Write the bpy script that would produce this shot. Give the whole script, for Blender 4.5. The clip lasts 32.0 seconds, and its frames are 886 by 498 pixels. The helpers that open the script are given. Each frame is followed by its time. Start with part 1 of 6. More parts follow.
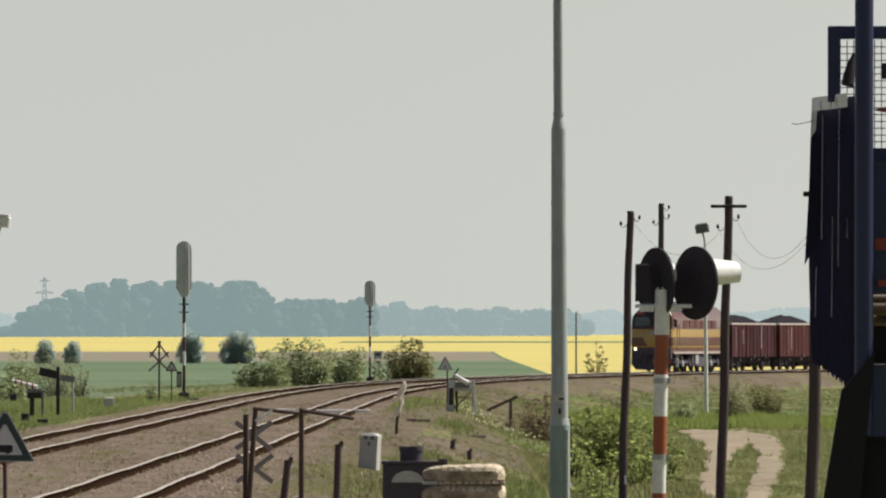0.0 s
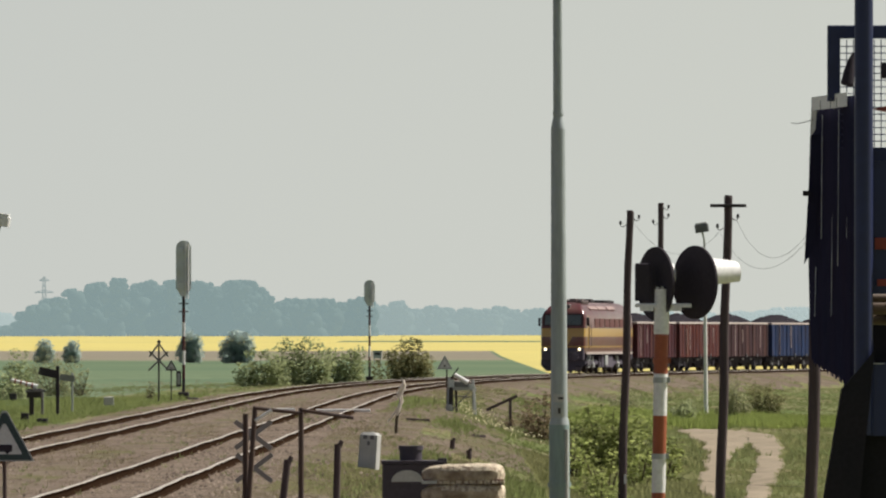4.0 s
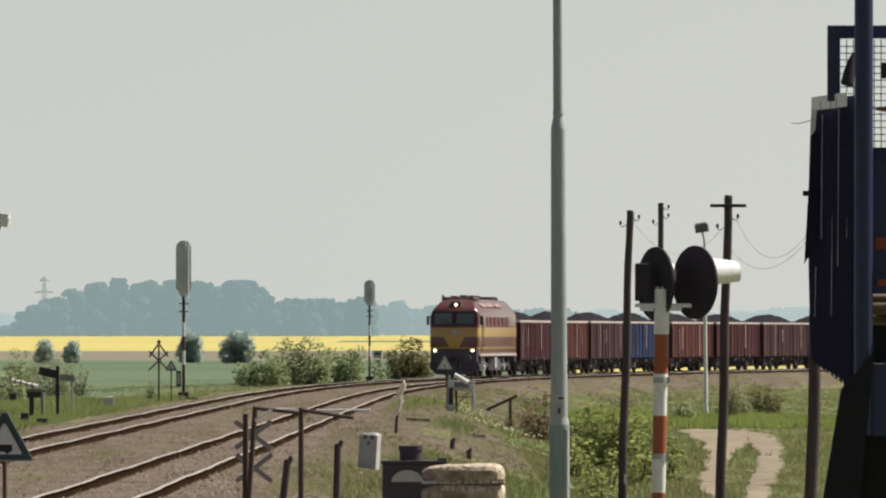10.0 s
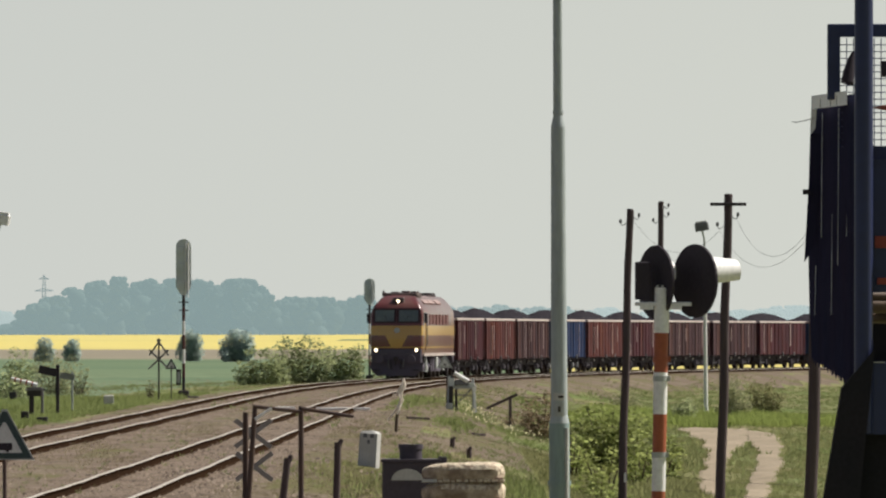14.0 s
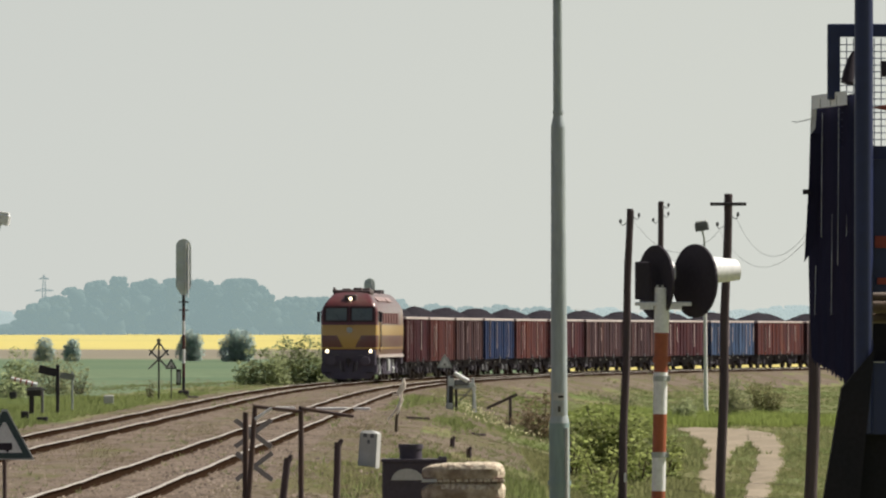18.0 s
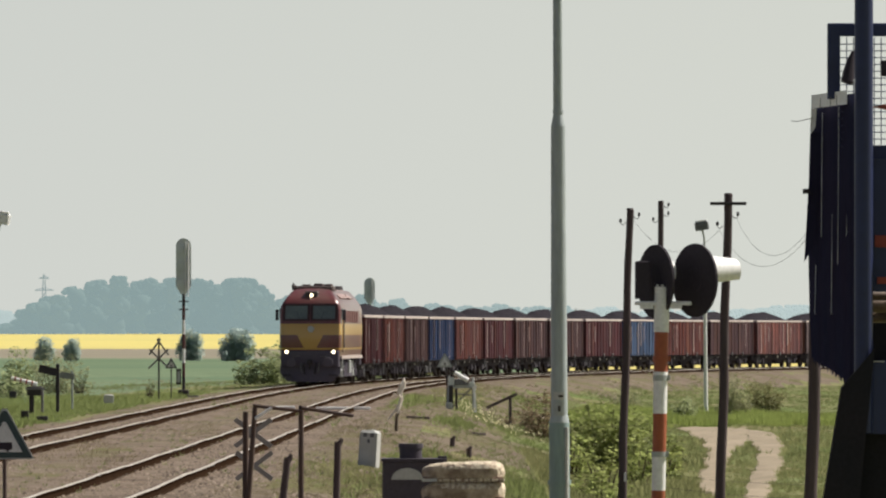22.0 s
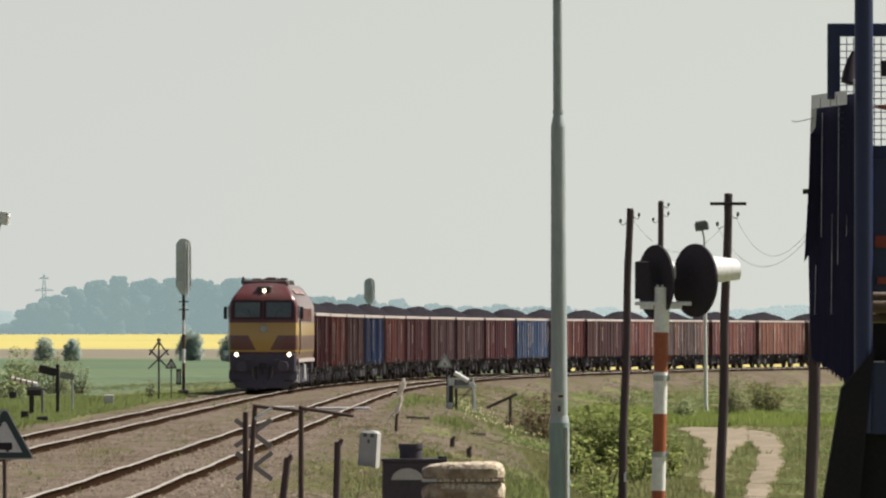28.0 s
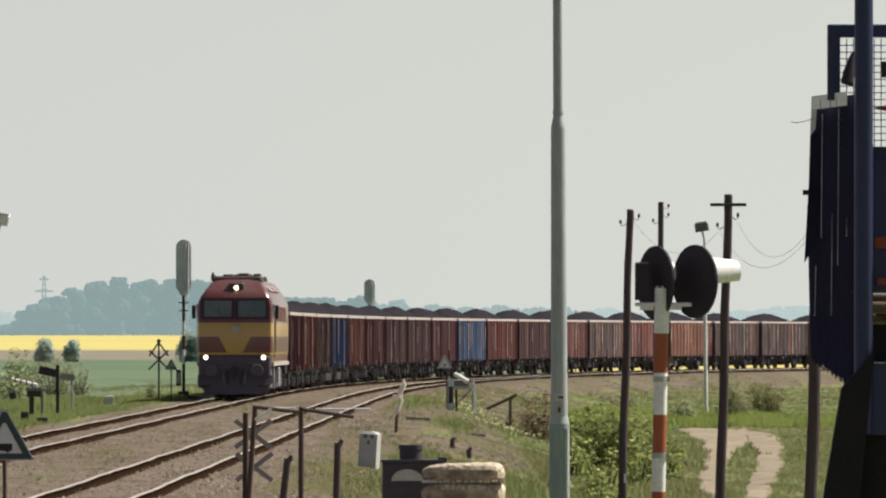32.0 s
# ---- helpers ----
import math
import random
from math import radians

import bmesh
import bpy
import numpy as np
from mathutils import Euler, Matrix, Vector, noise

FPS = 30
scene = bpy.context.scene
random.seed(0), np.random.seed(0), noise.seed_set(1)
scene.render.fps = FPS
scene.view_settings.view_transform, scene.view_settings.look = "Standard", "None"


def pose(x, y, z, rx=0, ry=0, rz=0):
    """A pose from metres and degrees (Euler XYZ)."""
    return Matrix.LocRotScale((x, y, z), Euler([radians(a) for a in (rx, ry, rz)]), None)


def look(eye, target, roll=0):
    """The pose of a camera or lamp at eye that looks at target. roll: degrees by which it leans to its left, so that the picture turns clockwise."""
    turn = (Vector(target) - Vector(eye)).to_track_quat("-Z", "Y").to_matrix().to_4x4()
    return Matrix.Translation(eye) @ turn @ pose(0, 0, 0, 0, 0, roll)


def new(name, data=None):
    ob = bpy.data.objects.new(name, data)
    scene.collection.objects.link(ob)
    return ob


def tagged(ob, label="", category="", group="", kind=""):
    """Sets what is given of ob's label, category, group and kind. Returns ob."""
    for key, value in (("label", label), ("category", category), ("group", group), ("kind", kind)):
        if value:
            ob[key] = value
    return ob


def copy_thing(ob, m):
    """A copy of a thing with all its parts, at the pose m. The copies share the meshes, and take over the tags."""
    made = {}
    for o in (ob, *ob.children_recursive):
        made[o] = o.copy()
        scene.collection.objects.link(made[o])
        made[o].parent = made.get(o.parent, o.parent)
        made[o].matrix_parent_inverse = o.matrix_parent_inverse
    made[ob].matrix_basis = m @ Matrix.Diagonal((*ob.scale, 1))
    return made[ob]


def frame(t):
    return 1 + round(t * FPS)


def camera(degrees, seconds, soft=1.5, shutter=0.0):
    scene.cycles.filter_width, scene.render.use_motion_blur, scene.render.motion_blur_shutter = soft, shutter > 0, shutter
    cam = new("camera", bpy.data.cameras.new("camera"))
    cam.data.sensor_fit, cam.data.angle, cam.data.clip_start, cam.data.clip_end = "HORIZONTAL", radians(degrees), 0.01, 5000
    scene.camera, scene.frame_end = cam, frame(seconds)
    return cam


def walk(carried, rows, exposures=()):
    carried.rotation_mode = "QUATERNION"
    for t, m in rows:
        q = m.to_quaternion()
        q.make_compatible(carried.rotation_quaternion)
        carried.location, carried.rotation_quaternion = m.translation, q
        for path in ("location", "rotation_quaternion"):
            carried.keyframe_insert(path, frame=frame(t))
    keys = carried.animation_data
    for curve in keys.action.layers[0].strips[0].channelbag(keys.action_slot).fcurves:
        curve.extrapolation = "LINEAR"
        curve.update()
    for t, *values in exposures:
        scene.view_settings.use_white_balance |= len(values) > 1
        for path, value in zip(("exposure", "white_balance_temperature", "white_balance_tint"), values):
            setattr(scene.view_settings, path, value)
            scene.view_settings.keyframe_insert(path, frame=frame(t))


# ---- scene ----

# ------------------------------------------------------------ camera
PITCH = 0.6493
cam = camera(6.648, 32.0, soft=2.2)


def cam_pose(up, side=0.0):
    """up, side: tiny tripod sag, in thousandths of a degree."""
    return pose(0, 0, 2.45, 90 + PITCH + up / 1000, 0, side / 1000)


walk(cam, [(0, cam_pose(4.5, 3)), (2, cam_pose(1, 1)), (3.5, cam_pose(0)), (11, cam_pose(0)), (12.2, cam_pose(-3.5)),
           (13.2, cam_pose(-7)), (14, cam_pose(-11)), (20.6, cam_pose(-12.5)), (21.6, cam_pose(-16)), (25.5, cam_pose(-16.5)),
           (28, cam_pose(-14.5)), (30.8, cam_pose(-11.5)), (32, cam_pose(-7))],
     exposures=[(0, 0.33), (9, 0.37), (14, 0.41), (20, 0.45), (26, 0.475), (32, 0.49)])

# ------------------------------------------------------------ light
SUN_ELEV, SUN_AZ = 50.0, 68.0      # azimuth clockwise from the view axis (+y)
world = bpy.data.worlds.new("hazy_sky")
scene.world = world
world.use_nodes = True
wn, wl = world.node_tree.nodes, world.node_tree.links
sky = wn.new("ShaderNodeTexSky")
sky.sky_type = "NISHITA"
sky.sun_disc = False
sky.sun_elevation, sky.sun_rotation = radians(SUN_ELEV), radians(SUN_AZ)
sky.altitude, sky.air_density, sky.dust_density, sky.ozone_density = 100, 1.0, 1.0, 1.0
# white haze lies over the horizon and thins out upwards
coord, split, fade = wn.new("ShaderNodeTexCoord"), wn.new("ShaderNodeSeparateXYZ"), wn.new("ShaderNodeMapRange")
fade.interpolation_type = "SMOOTHSTEP"
for key, value in (("From Min", 0.0), ("From Max", 0.40), ("To Min", 0.94), ("To Max", 0.1)):
    fade.inputs[key].default_value = value
haze = wn.new("ShaderNodeMix")
haze.data_type = "RGBA"
# the haze is bright and white on the sun's side, dim and blue away from it
side, gain, shine = wn.new("ShaderNodeVectorMath"), wn.new("ShaderNodeMapRange"), wn.new("ShaderNodeMix")
side.operation = "DOT_PRODUCT"
side.inputs[1].default_value = (math.sin(radians(SUN_AZ)), math.cos(radians(SUN_AZ)), 0)
for key, value in (("From Min", -0.4), ("From Max", 1.0), ("To Min", 0.0), ("To Max", 1.0)):
    gain.inputs[key].default_value = value
shine.data_type = "RGBA"
shine.inputs["A"].default_value = (4.0, 4.4, 5.0, 1)
shine.inputs["B"].default_value = (7.30, 7.30, 6.05, 1)
wl.new(coord.outputs["Generated"], side.inputs[0])
wl.new(side.outputs["Value"], gain.inputs["Value"])
wl.new(gain.outputs["Result"], shine.inputs["Factor"])
wl.new(shine.outputs["Result"], haze.inputs["B"])
wl.new(coord.outputs["Generated"], split.inputs[0])
wl.new(split.outputs["Z"], fade.inputs["Value"])
wl.new(fade.outputs["Result"], haze.inputs["Factor"])
dim = wn.new("ShaderNodeMix")
dim.data_type, dim.blend_type = "RGBA", "MULTIPLY"
dim.inputs["Factor"].default_value = 1.0
dim.inputs["B"].default_value = (0.20, 0.20, 0.23, 1)
wl.new(sky.outputs["Color"], dim.inputs["A"])
wl.new(dim.outputs["Result"], haze.inputs["A"])
wl.new(haze.outputs["Result"], wn["Background"].inputs["Color"])
wn["Background"].inputs["Strength"].default_value = 0.085
sun = new("sun", bpy.data.lights.new("sun", "SUN"))
sun.data.energy, sun.data.angle, sun.data.color = 5.0, radians(0.6), (1.0, 0.94, 0.85)
sx, sy = math.sin(radians(SUN_AZ)), math.cos(radians(SUN_AZ))
ce, se = math.cos(radians(SUN_ELEV)), math.sin(radians(SUN_ELEV))
sun.matrix_world = look((300 * sx * ce, 300 * sy * ce + 300, 300 * se), (0, 300, 0))

# ------------------------------------------------------------ materials


def material(name, base, rough=0.7, metal=0.0, second=None, scale=3.0, mix=0.5, bump=0.0, bump_scale=20.0, island=0.0, per_object=0.0,
             emit=None, stretch=(1, 1, 1), third=None, third_scale=0.3, spec=0.5, leafy=0.0):
    m = bpy.data.materials.new(name)
    m.use_nodes = True
    n, l = m.node_tree.nodes, m.node_tree.links
    b = n["Principled BSDF"]
    b.inputs["Roughness"].default_value, b.inputs["Metallic"].default_value = rough, metal
    b.inputs["Specular IOR Level"].default_value = spec
    co = n.new("ShaderNodeTexCoord")
    mp = n.new("ShaderNodeMapping")
    mp.inputs["Scale"].default_value = stretch
    l.new(co.outputs["Object"], mp.inputs["Vector"])

    def noise_tex(s, detail=5):
        t = n.new("ShaderNodeTexNoise")
        t.inputs["Scale"].default_value, t.inputs["Detail"].default_value = s, detail
        l.new(mp.outputs["Vector"], t.inputs["Vector"])
        return t.outputs["Fac"]

    def ramp(f, a, z):
        r = n.new("ShaderNodeMapRange")
        r.inputs["From Min"].default_value, r.inputs["From Max"].default_value = a, z
        l.new(f, r.inputs["Value"])
        return r.outputs["Result"]

    def mixed(f, a, z, kind="MIX"):
        x = n.new("ShaderNodeMix")
        x.data_type, x.blend_type = "RGBA", kind
        for key, v in (("Factor", f), ("A", a), ("B", z)):
            if isinstance(v, (tuple, float, int)):
                x.inputs[key].default_value = (*v, 1) if isinstance(v, tuple) and len(v) == 3 else v
            else:
                l.new(v, x.inputs[key])
        return x.outputs["Result"]

    second = second or tuple(c * 0.7 for c in base)
    col = mixed(ramp(noise_tex(scale), 0.5 - mix / 2, 0.5 + mix / 2), base, second)
    if third:
        col = mixed(ramp(noise_tex(third_scale, 3), 0.48, 0.62), col, third)
    fine = ramp(noise_tex(scale * 9, 3), 0.2, 0.8)
    col = mixed(0.35, col, mixed(fine, (0.55, 0.55, 0.55), (1.35, 1.35, 1.35)), "MULTIPLY")
    for amount, node, out in ((island, "ShaderNodeNewGeometry", "Random Per Island"), (per_object, "ShaderNodeObjectInfo", "Random")):
        if amount:
            g = n.new(node)
            k = n.new("ShaderNodeMapRange")
            k.inputs["To Min"].default_value, k.inputs["To Max"].default_value = 1 - amount, 1 + amount
            l.new(g.outputs[out], k.inputs["Value"])
            hs = n.new("ShaderNodeHueSaturation")
            l.new(k.outputs["Result"], hs.inputs["Value"])
            l.new(col, hs.inputs["Color"])
            col = hs.outputs["Color"]
    l.new(col, b.inputs["Base Color"])
    if emit:
        b.inputs["Emission Color"].default_value = (*emit, 1)
        b.inputs["Emission Strength"].default_value = 1.0
    if bump:
        bp = n.new("ShaderNodeBump")
        bp.inputs["Strength"].default_value, bp.inputs["Distance"].default_value = bump, 0.02
        l.new(noise_tex(bump_scale), bp.inputs["Height"])
        l.new(bp.outputs["Normal"], b.inputs["Normal"])
    if leafy:
        tr, ms = n.new("ShaderNodeBsdfTranslucent"), n.new("ShaderNodeMixShader")
        l.new(col, tr.inputs["Color"])
        ms.inputs[0].default_value = leafy
        l.new(b.outputs[0], ms.inputs[1])
        l.new(tr.outputs[0], ms.inputs[2])
        l.new(ms.outputs[0], n["Material Output"].inputs["Surface"])
    return m


def glow(name, colour, strength):
    m = bpy.data.materials.new(name)
    m.use_nodes = True
    b = m.node_tree.nodes["Principled BSDF"]
    b.inputs["Base Color"].default_value = (*colour, 1)
    b.inputs["Emission Color"].default_value = (*colour, 1)
    b.inputs["Emission Strength"].default_value = strength
    return m


M_GRASS = material("meadow_ground", (0.15, 0.175, 0.07), 0.95, second=(0.19, 0.16, 0.085), scale=0.25, mix=0.3, bump=0.6, bump_scale=6, third=(0.11, 0.145, 0.045), third_scale=0.06, spec=0.1)
M_DRY = material("dry_formation_ground", (0.170, 0.138, 0.103), 0.95, second=(0.125, 0.096, 0.074), scale=0.7, mix=0.3, bump=0.8, bump_scale=9, third=(0.115, 0.108, 0.05), third_scale=0.16, spec=0.1)
M_BALLAST = material("ballast_bed", (0.20, 0.158, 0.124), 0.95, second=(0.135, 0.104, 0.082), scale=1.2, mix=0.4, bump=0.9, bump_scale=14, third=(0.115, 0.086, 0.066), third_scale=0.35, spec=0.1)
M_CEREAL = material("green_cereal_field", (0.115, 0.165, 0.095), 0.95, second=(0.14, 0.185, 0.11), scale=0.02, mix=0.4, stretch=(0.4, 1, 1), third=(0.10, 0.15, 0.09), third_scale=0.008, spec=0.1)
M_RAPE = material("flowering_rape_field", (0.56, 0.48, 0.16), 0.95, second=(0.49, 0.43, 0.16), scale=0.01, mix=0.5, stretch=(0.5, 1, 1), spec=0.1)
M_SOIL = material("bare_field_soil", (0.25, 0.215, 0.165), 0.95, second=(0.19, 0.18, 0.135), scale=0.01, mix=0.5, stretch=(0.3, 1, 1), spec=0.1)
M_DIRT = material("pale_dirt_track", (0.33, 0.275, 0.205), 0.95, second=(0.24, 0.20, 0.145), scale=0.9, mix=0.4, bump=0.5, bump_scale=8, spec=0.1)
M_STONE = material("ballast_stone", (0.225, 0.183, 0.145), 0.9, second=(0.13, 0.10, 0.08), scale=2, mix=0.4, island=0.5, spec=0.1)
M_RAIL = material("worn_rail_head", (0.58, 0.53, 0.47), 0.4, 0.5, second=(0.46, 0.41, 0.35), scale=1.5, mix=0.5)
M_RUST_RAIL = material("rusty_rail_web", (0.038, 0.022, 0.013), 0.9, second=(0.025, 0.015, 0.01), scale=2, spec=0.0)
M_LEAF = material("bush_leaf", (0.34, 0.375, 0.135), 0.6, second=(0.195, 0.235, 0.085), scale=2.2, mix=0.5, island=0.45, leafy=0.58, spec=0.1)
M_LEAF_PALE = material("pale_bush_leaf", (0.38, 0.42, 0.15), 0.6, second=(0.25, 0.30, 0.105), scale=2.2, mix=0.5, island=0.4, leafy=0.58, spec=0.1)
M_LEAF_LIME = material("fresh_yellow_green_leaf", (0.35, 0.38, 0.13), 0.6, second=(0.25, 0.29, 0.10), scale=2.2, mix=0.5, island=0.35, leafy=0.58, spec=0.1)
M_LEAF_SOFT = material("soft_olive_leaf", (0.38, 0.39, 0.23), 0.7, second=(0.32, 0.32, 0.185), scale=1.5, mix=0.5, island=0.2, leafy=0.55, spec=0.1)
M_MEADOW = material("deep_meadow_blade", (0.315, 0.37, 0.115), 0.6, second=(0.255, 0.31, 0.092), scale=0.4, mix=0.5, island=0.25, leafy=0.58, spec=0.1)
# haze_paled leaves: base colour lifted to imitate haze over distance
M_LEAF_MID = material("haze_paled_bush_leaf", (0.39, 0.43, 0.24), 0.6, second=(0.31, 0.35, 0.19), scale=0.8, mix=0.5, island=0.35, leafy=0.58, spec=0.1)
M_LEAF_FAR = material("haze_paled_far_leaf", (0.48, 0.56, 0.53), 0.9, second=(0.45, 0.53, 0.50), scale=0.3, mix=0.5, island=0.03, leafy=0.66, spec=0.1)
M_LEAF_OLIVE = material("olive_bush_leaf", (0.27, 0.26, 0.13), 0.6, second=(0.21, 0.205, 0.10), scale=0.8, mix=0.5, island=0.4, leafy=0.58, spec=0.1)
M_GREEN_BLADE = material("green_grass_blade", (0.205, 0.235, 0.10), 0.6, second=(0.165, 0.195, 0.08), scale=0.15, mix=0.4, island=0.22, leafy=0.58, spec=0.1)
M_DRY_BLADE = material("dry_grass_blade", (0.255, 0.215, 0.145), 0.8, second=(0.19, 0.165, 0.105), scale=0.2, mix=0.4, island=0.22, leafy=0.58, spec=0.1)
M_WEED = material("pale_weed_blade", (0.265, 0.265, 0.125), 0.7, second=(0.21, 0.22, 0.095), scale=0.3, mix=0.5, island=0.22, leafy=0.58, spec=0.1)
M_LUSH = material("lush_grass_blade", (0.23, 0.275, 0.10), 0.6, second=(0.19, 0.225, 0.085), scale=0.2, mix=0.4, island=0.2, leafy=0.58, spec=0.1)
M_BRAMBLE = material("reddish_bramble_leaf", (0.29, 0.225, 0.15), 0.7, second=(0.23, 0.19, 0.11), scale=0.8, mix=0.5, island=0.4, leafy=0.5, spec=0.1)
M_PETAL = material("pale_yellow_petal", (0.78, 0.74, 0.48), 0.7, second=(0.70, 0.66, 0.40), scale=4, island=0.2, leafy=0.3)
M_TWIG = material("bare_twig", (0.09, 0.065, 0.045), 0.9)
M_WOOD_DARK = material("creosoted_pole_wood", (0.072, 0.054, 0.060), 0.85, second=(0.105, 0.082, 0.084), scale=4, mix=0.5, stretch=(3, 3, 0.2), bump=0.5, bump_scale=25, spec=0.1)
M_GALV = material("galvanised_steel", (0.25, 0.33, 0.32), 0.6, 0.0, second=(0.21, 0.275, 0.27), scale=2, mix=0.6, stretch=(2, 2, 0.4), spec=0.4)
M_GALV_PALE = material("pale_galvanised_steel", (0.40, 0.44, 0.45), 0.55, 0.0, second=(0.29, 0.33, 0.34), scale=2, mix=0.6, stretch=(2, 2, 0.4), spec=0.4)
M_GREY_PAINT = material("aged_grey_paint", (0.42, 0.44, 0.43), 0.5, 0.1, second=(0.33, 0.35, 0.34), scale=3, mix=0.6)
M_WHITE = material("weathered_white_paint", (0.83, 0.83, 0.82), 0.55, second=(0.71, 0.70, 0.69), scale=3, mix=0.4)
M_UPPER = material("chalky_pale_grey_paint", (0.80, 0.80, 0.78), 0.5, second=(0.68, 0.69, 0.67), scale=4, mix=0.4)
M_ORANGE = material("faded_red_orange_paint", (0.36, 0.095, 0.035), 0.6, second=(0.28, 0.07, 0.03), scale=4, mix=0.5)
M_BLACK = material("matt_black_paint", (0.044, 0.038, 0.048), 0.8, second=(0.050, 0.043, 0.053), scale=4, spec=0.1)
# near-black fill for the blue wagon's leg, underframe, back wall and wheels
M_VOID = material("near_black_void_fill", (0.022, 0.022, 0.027), 0.9, second=(0.028, 0.025, 0.030), scale=4, spec=0.05)
M_TANK = material("soot_black_sheet_metal", (0.066, 0.057, 0.072), 0.6, second=(0.082, 0.070, 0.084), scale=4, spec=0.2)
M_DARK_METAL = material("dirty_dark_metal", (0.045, 0.041, 0.045), 0.7, 0.1, second=(0.065, 0.057, 0.058), scale=3, spec=0.1)
M_RUSTY = material("rusty_pipe", (0.07, 0.047, 0.046), 0.8, 0.1, second=(0.09, 0.055, 0.04), scale=6, mix=0.4)
M_CONCRETE = material("pale_concrete", (0.52, 0.52, 0.50), 0.85, second=(0.42, 0.42, 0.40), scale=5, mix=0.5, bump=0.3)
M_TUFA = material("porous_pale_stone", (0.72, 0.64, 0.50), 0.95, second=(0.40, 0.31, 0.235), scale=40, mix=0.25, bump=1.0, bump_scale=30, spec=0.1)
# darker copy of the pale stone, for shade painted on slab fronts
M_TUFA_SHADE = material("painted_shade_stone_face", (0.52, 0.43, 0.33), 0.95, second=(0.24, 0.18, 0.135), scale=12, mix=0.3, bump=1.0, bump_scale=25, spec=0.1)
M_TUFA_RED = material("worn_reddish_stone", (0.28, 0.18, 0.14), 0.9, second=(0.20, 0.125, 0.10), scale=6, mix=0.5, bump=0.6, bump_scale=25)
M_BLUE = material("dark_blue_wagon_paint", (0.010, 0.020, 0.085), 0.5, second=(0.008, 0.015, 0.062), scale=1.5, mix=0.6)
M_BLUE_SHEET = material("faded_blue_ribbed_sheet", (0.024, 0.029, 0.060), 0.8, second=(0.033, 0.028, 0.052), scale=2, mix=0.6, stretch=(2, 2, 0.4), spec=0.0)
M_RED = material("dull_red_paint", (0.30, 0.05, 0.03), 0.6)
M_MAROON = material("dull_maroon_paint", (0.10, 0.03, 0.03), 0.6)
M_STRIP = material("flaking_white_edge_paint", (0.90, 0.91, 0.91), 0.6, second=(0.72, 0.74, 0.74), scale=9, mix=0.5)
M_LATH_DULL = material("dusty_brown_grey_lath", (0.30, 0.28, 0.28), 0.95, second=(0.24, 0.22, 0.22), scale=6, spec=0.1)
M_LATH = material("grey_weathered_lath", (0.27, 0.265, 0.275), 0.9, second=(0.20, 0.195, 0.20), scale=6)
M_SIGNAL_GREY = material("pale_signal_grey_paint", (0.58, 0.62, 0.61), 0.45, second=(0.48, 0.52, 0.51), scale=3, mix=0.6)
M_OLD_GREY = material("dirty_grey_paint", (0.17, 0.175, 0.18), 0.6, second=(0.10, 0.10, 0.105), scale=4, mix=0.5)
M_LOG = material("peeled_log", (0.13, 0.08, 0.05), 0.5, second=(0.07, 0.042, 0.028), scale=5)
M_SIGN = material("sign_enamel_white", (0.66, 0.67, 0.66), 0.4, second=(0.55, 0.56, 0.55), scale=3)
M_SIGN_GREEN = material("sign_dark_green_enamel", (0.025, 0.055, 0.055), 0.4)
M_DEAD = material("bleached_dead_wood", (0.92, 0.87, 0.79), 0.85, second=(0.66, 0.58, 0.48), scale=6)
# distance haze on woods and pylon is painted as emission; they are no lamps
M_WOODS = material("far_woods_haze_glow", (0.022, 0.03, 0.027), 0.95, second=(0.032, 0.04, 0.034), scale=0.02, mix=0.5, island=0.2, emit=(0.18, 0.243, 0.247), spec=0.0)
M_WOODS_MID = material("fading_woods_haze_glow", (0.02, 0.027, 0.024), 0.95, second=(0.028, 0.034, 0.03), scale=0.02, mix=0.5, island=0.15, emit=(0.245, 0.31, 0.312), spec=0.0)
M_WOODS_FAR = material("horizon_woods_haze_glow", (0.02, 0.025, 0.022), 0.95, second=(0.025, 0.03, 0.025), scale=0.02, mix=0.5, island=0.1, emit=(0.34, 0.41, 0.41), spec=0.0)
M_PYLON = material("pylon_haze_glow", (0.1, 0.12, 0.12), 0.8, emit=(0.16, 0.205, 0.212))

# ------------------------------------------------------------ mesh helpers


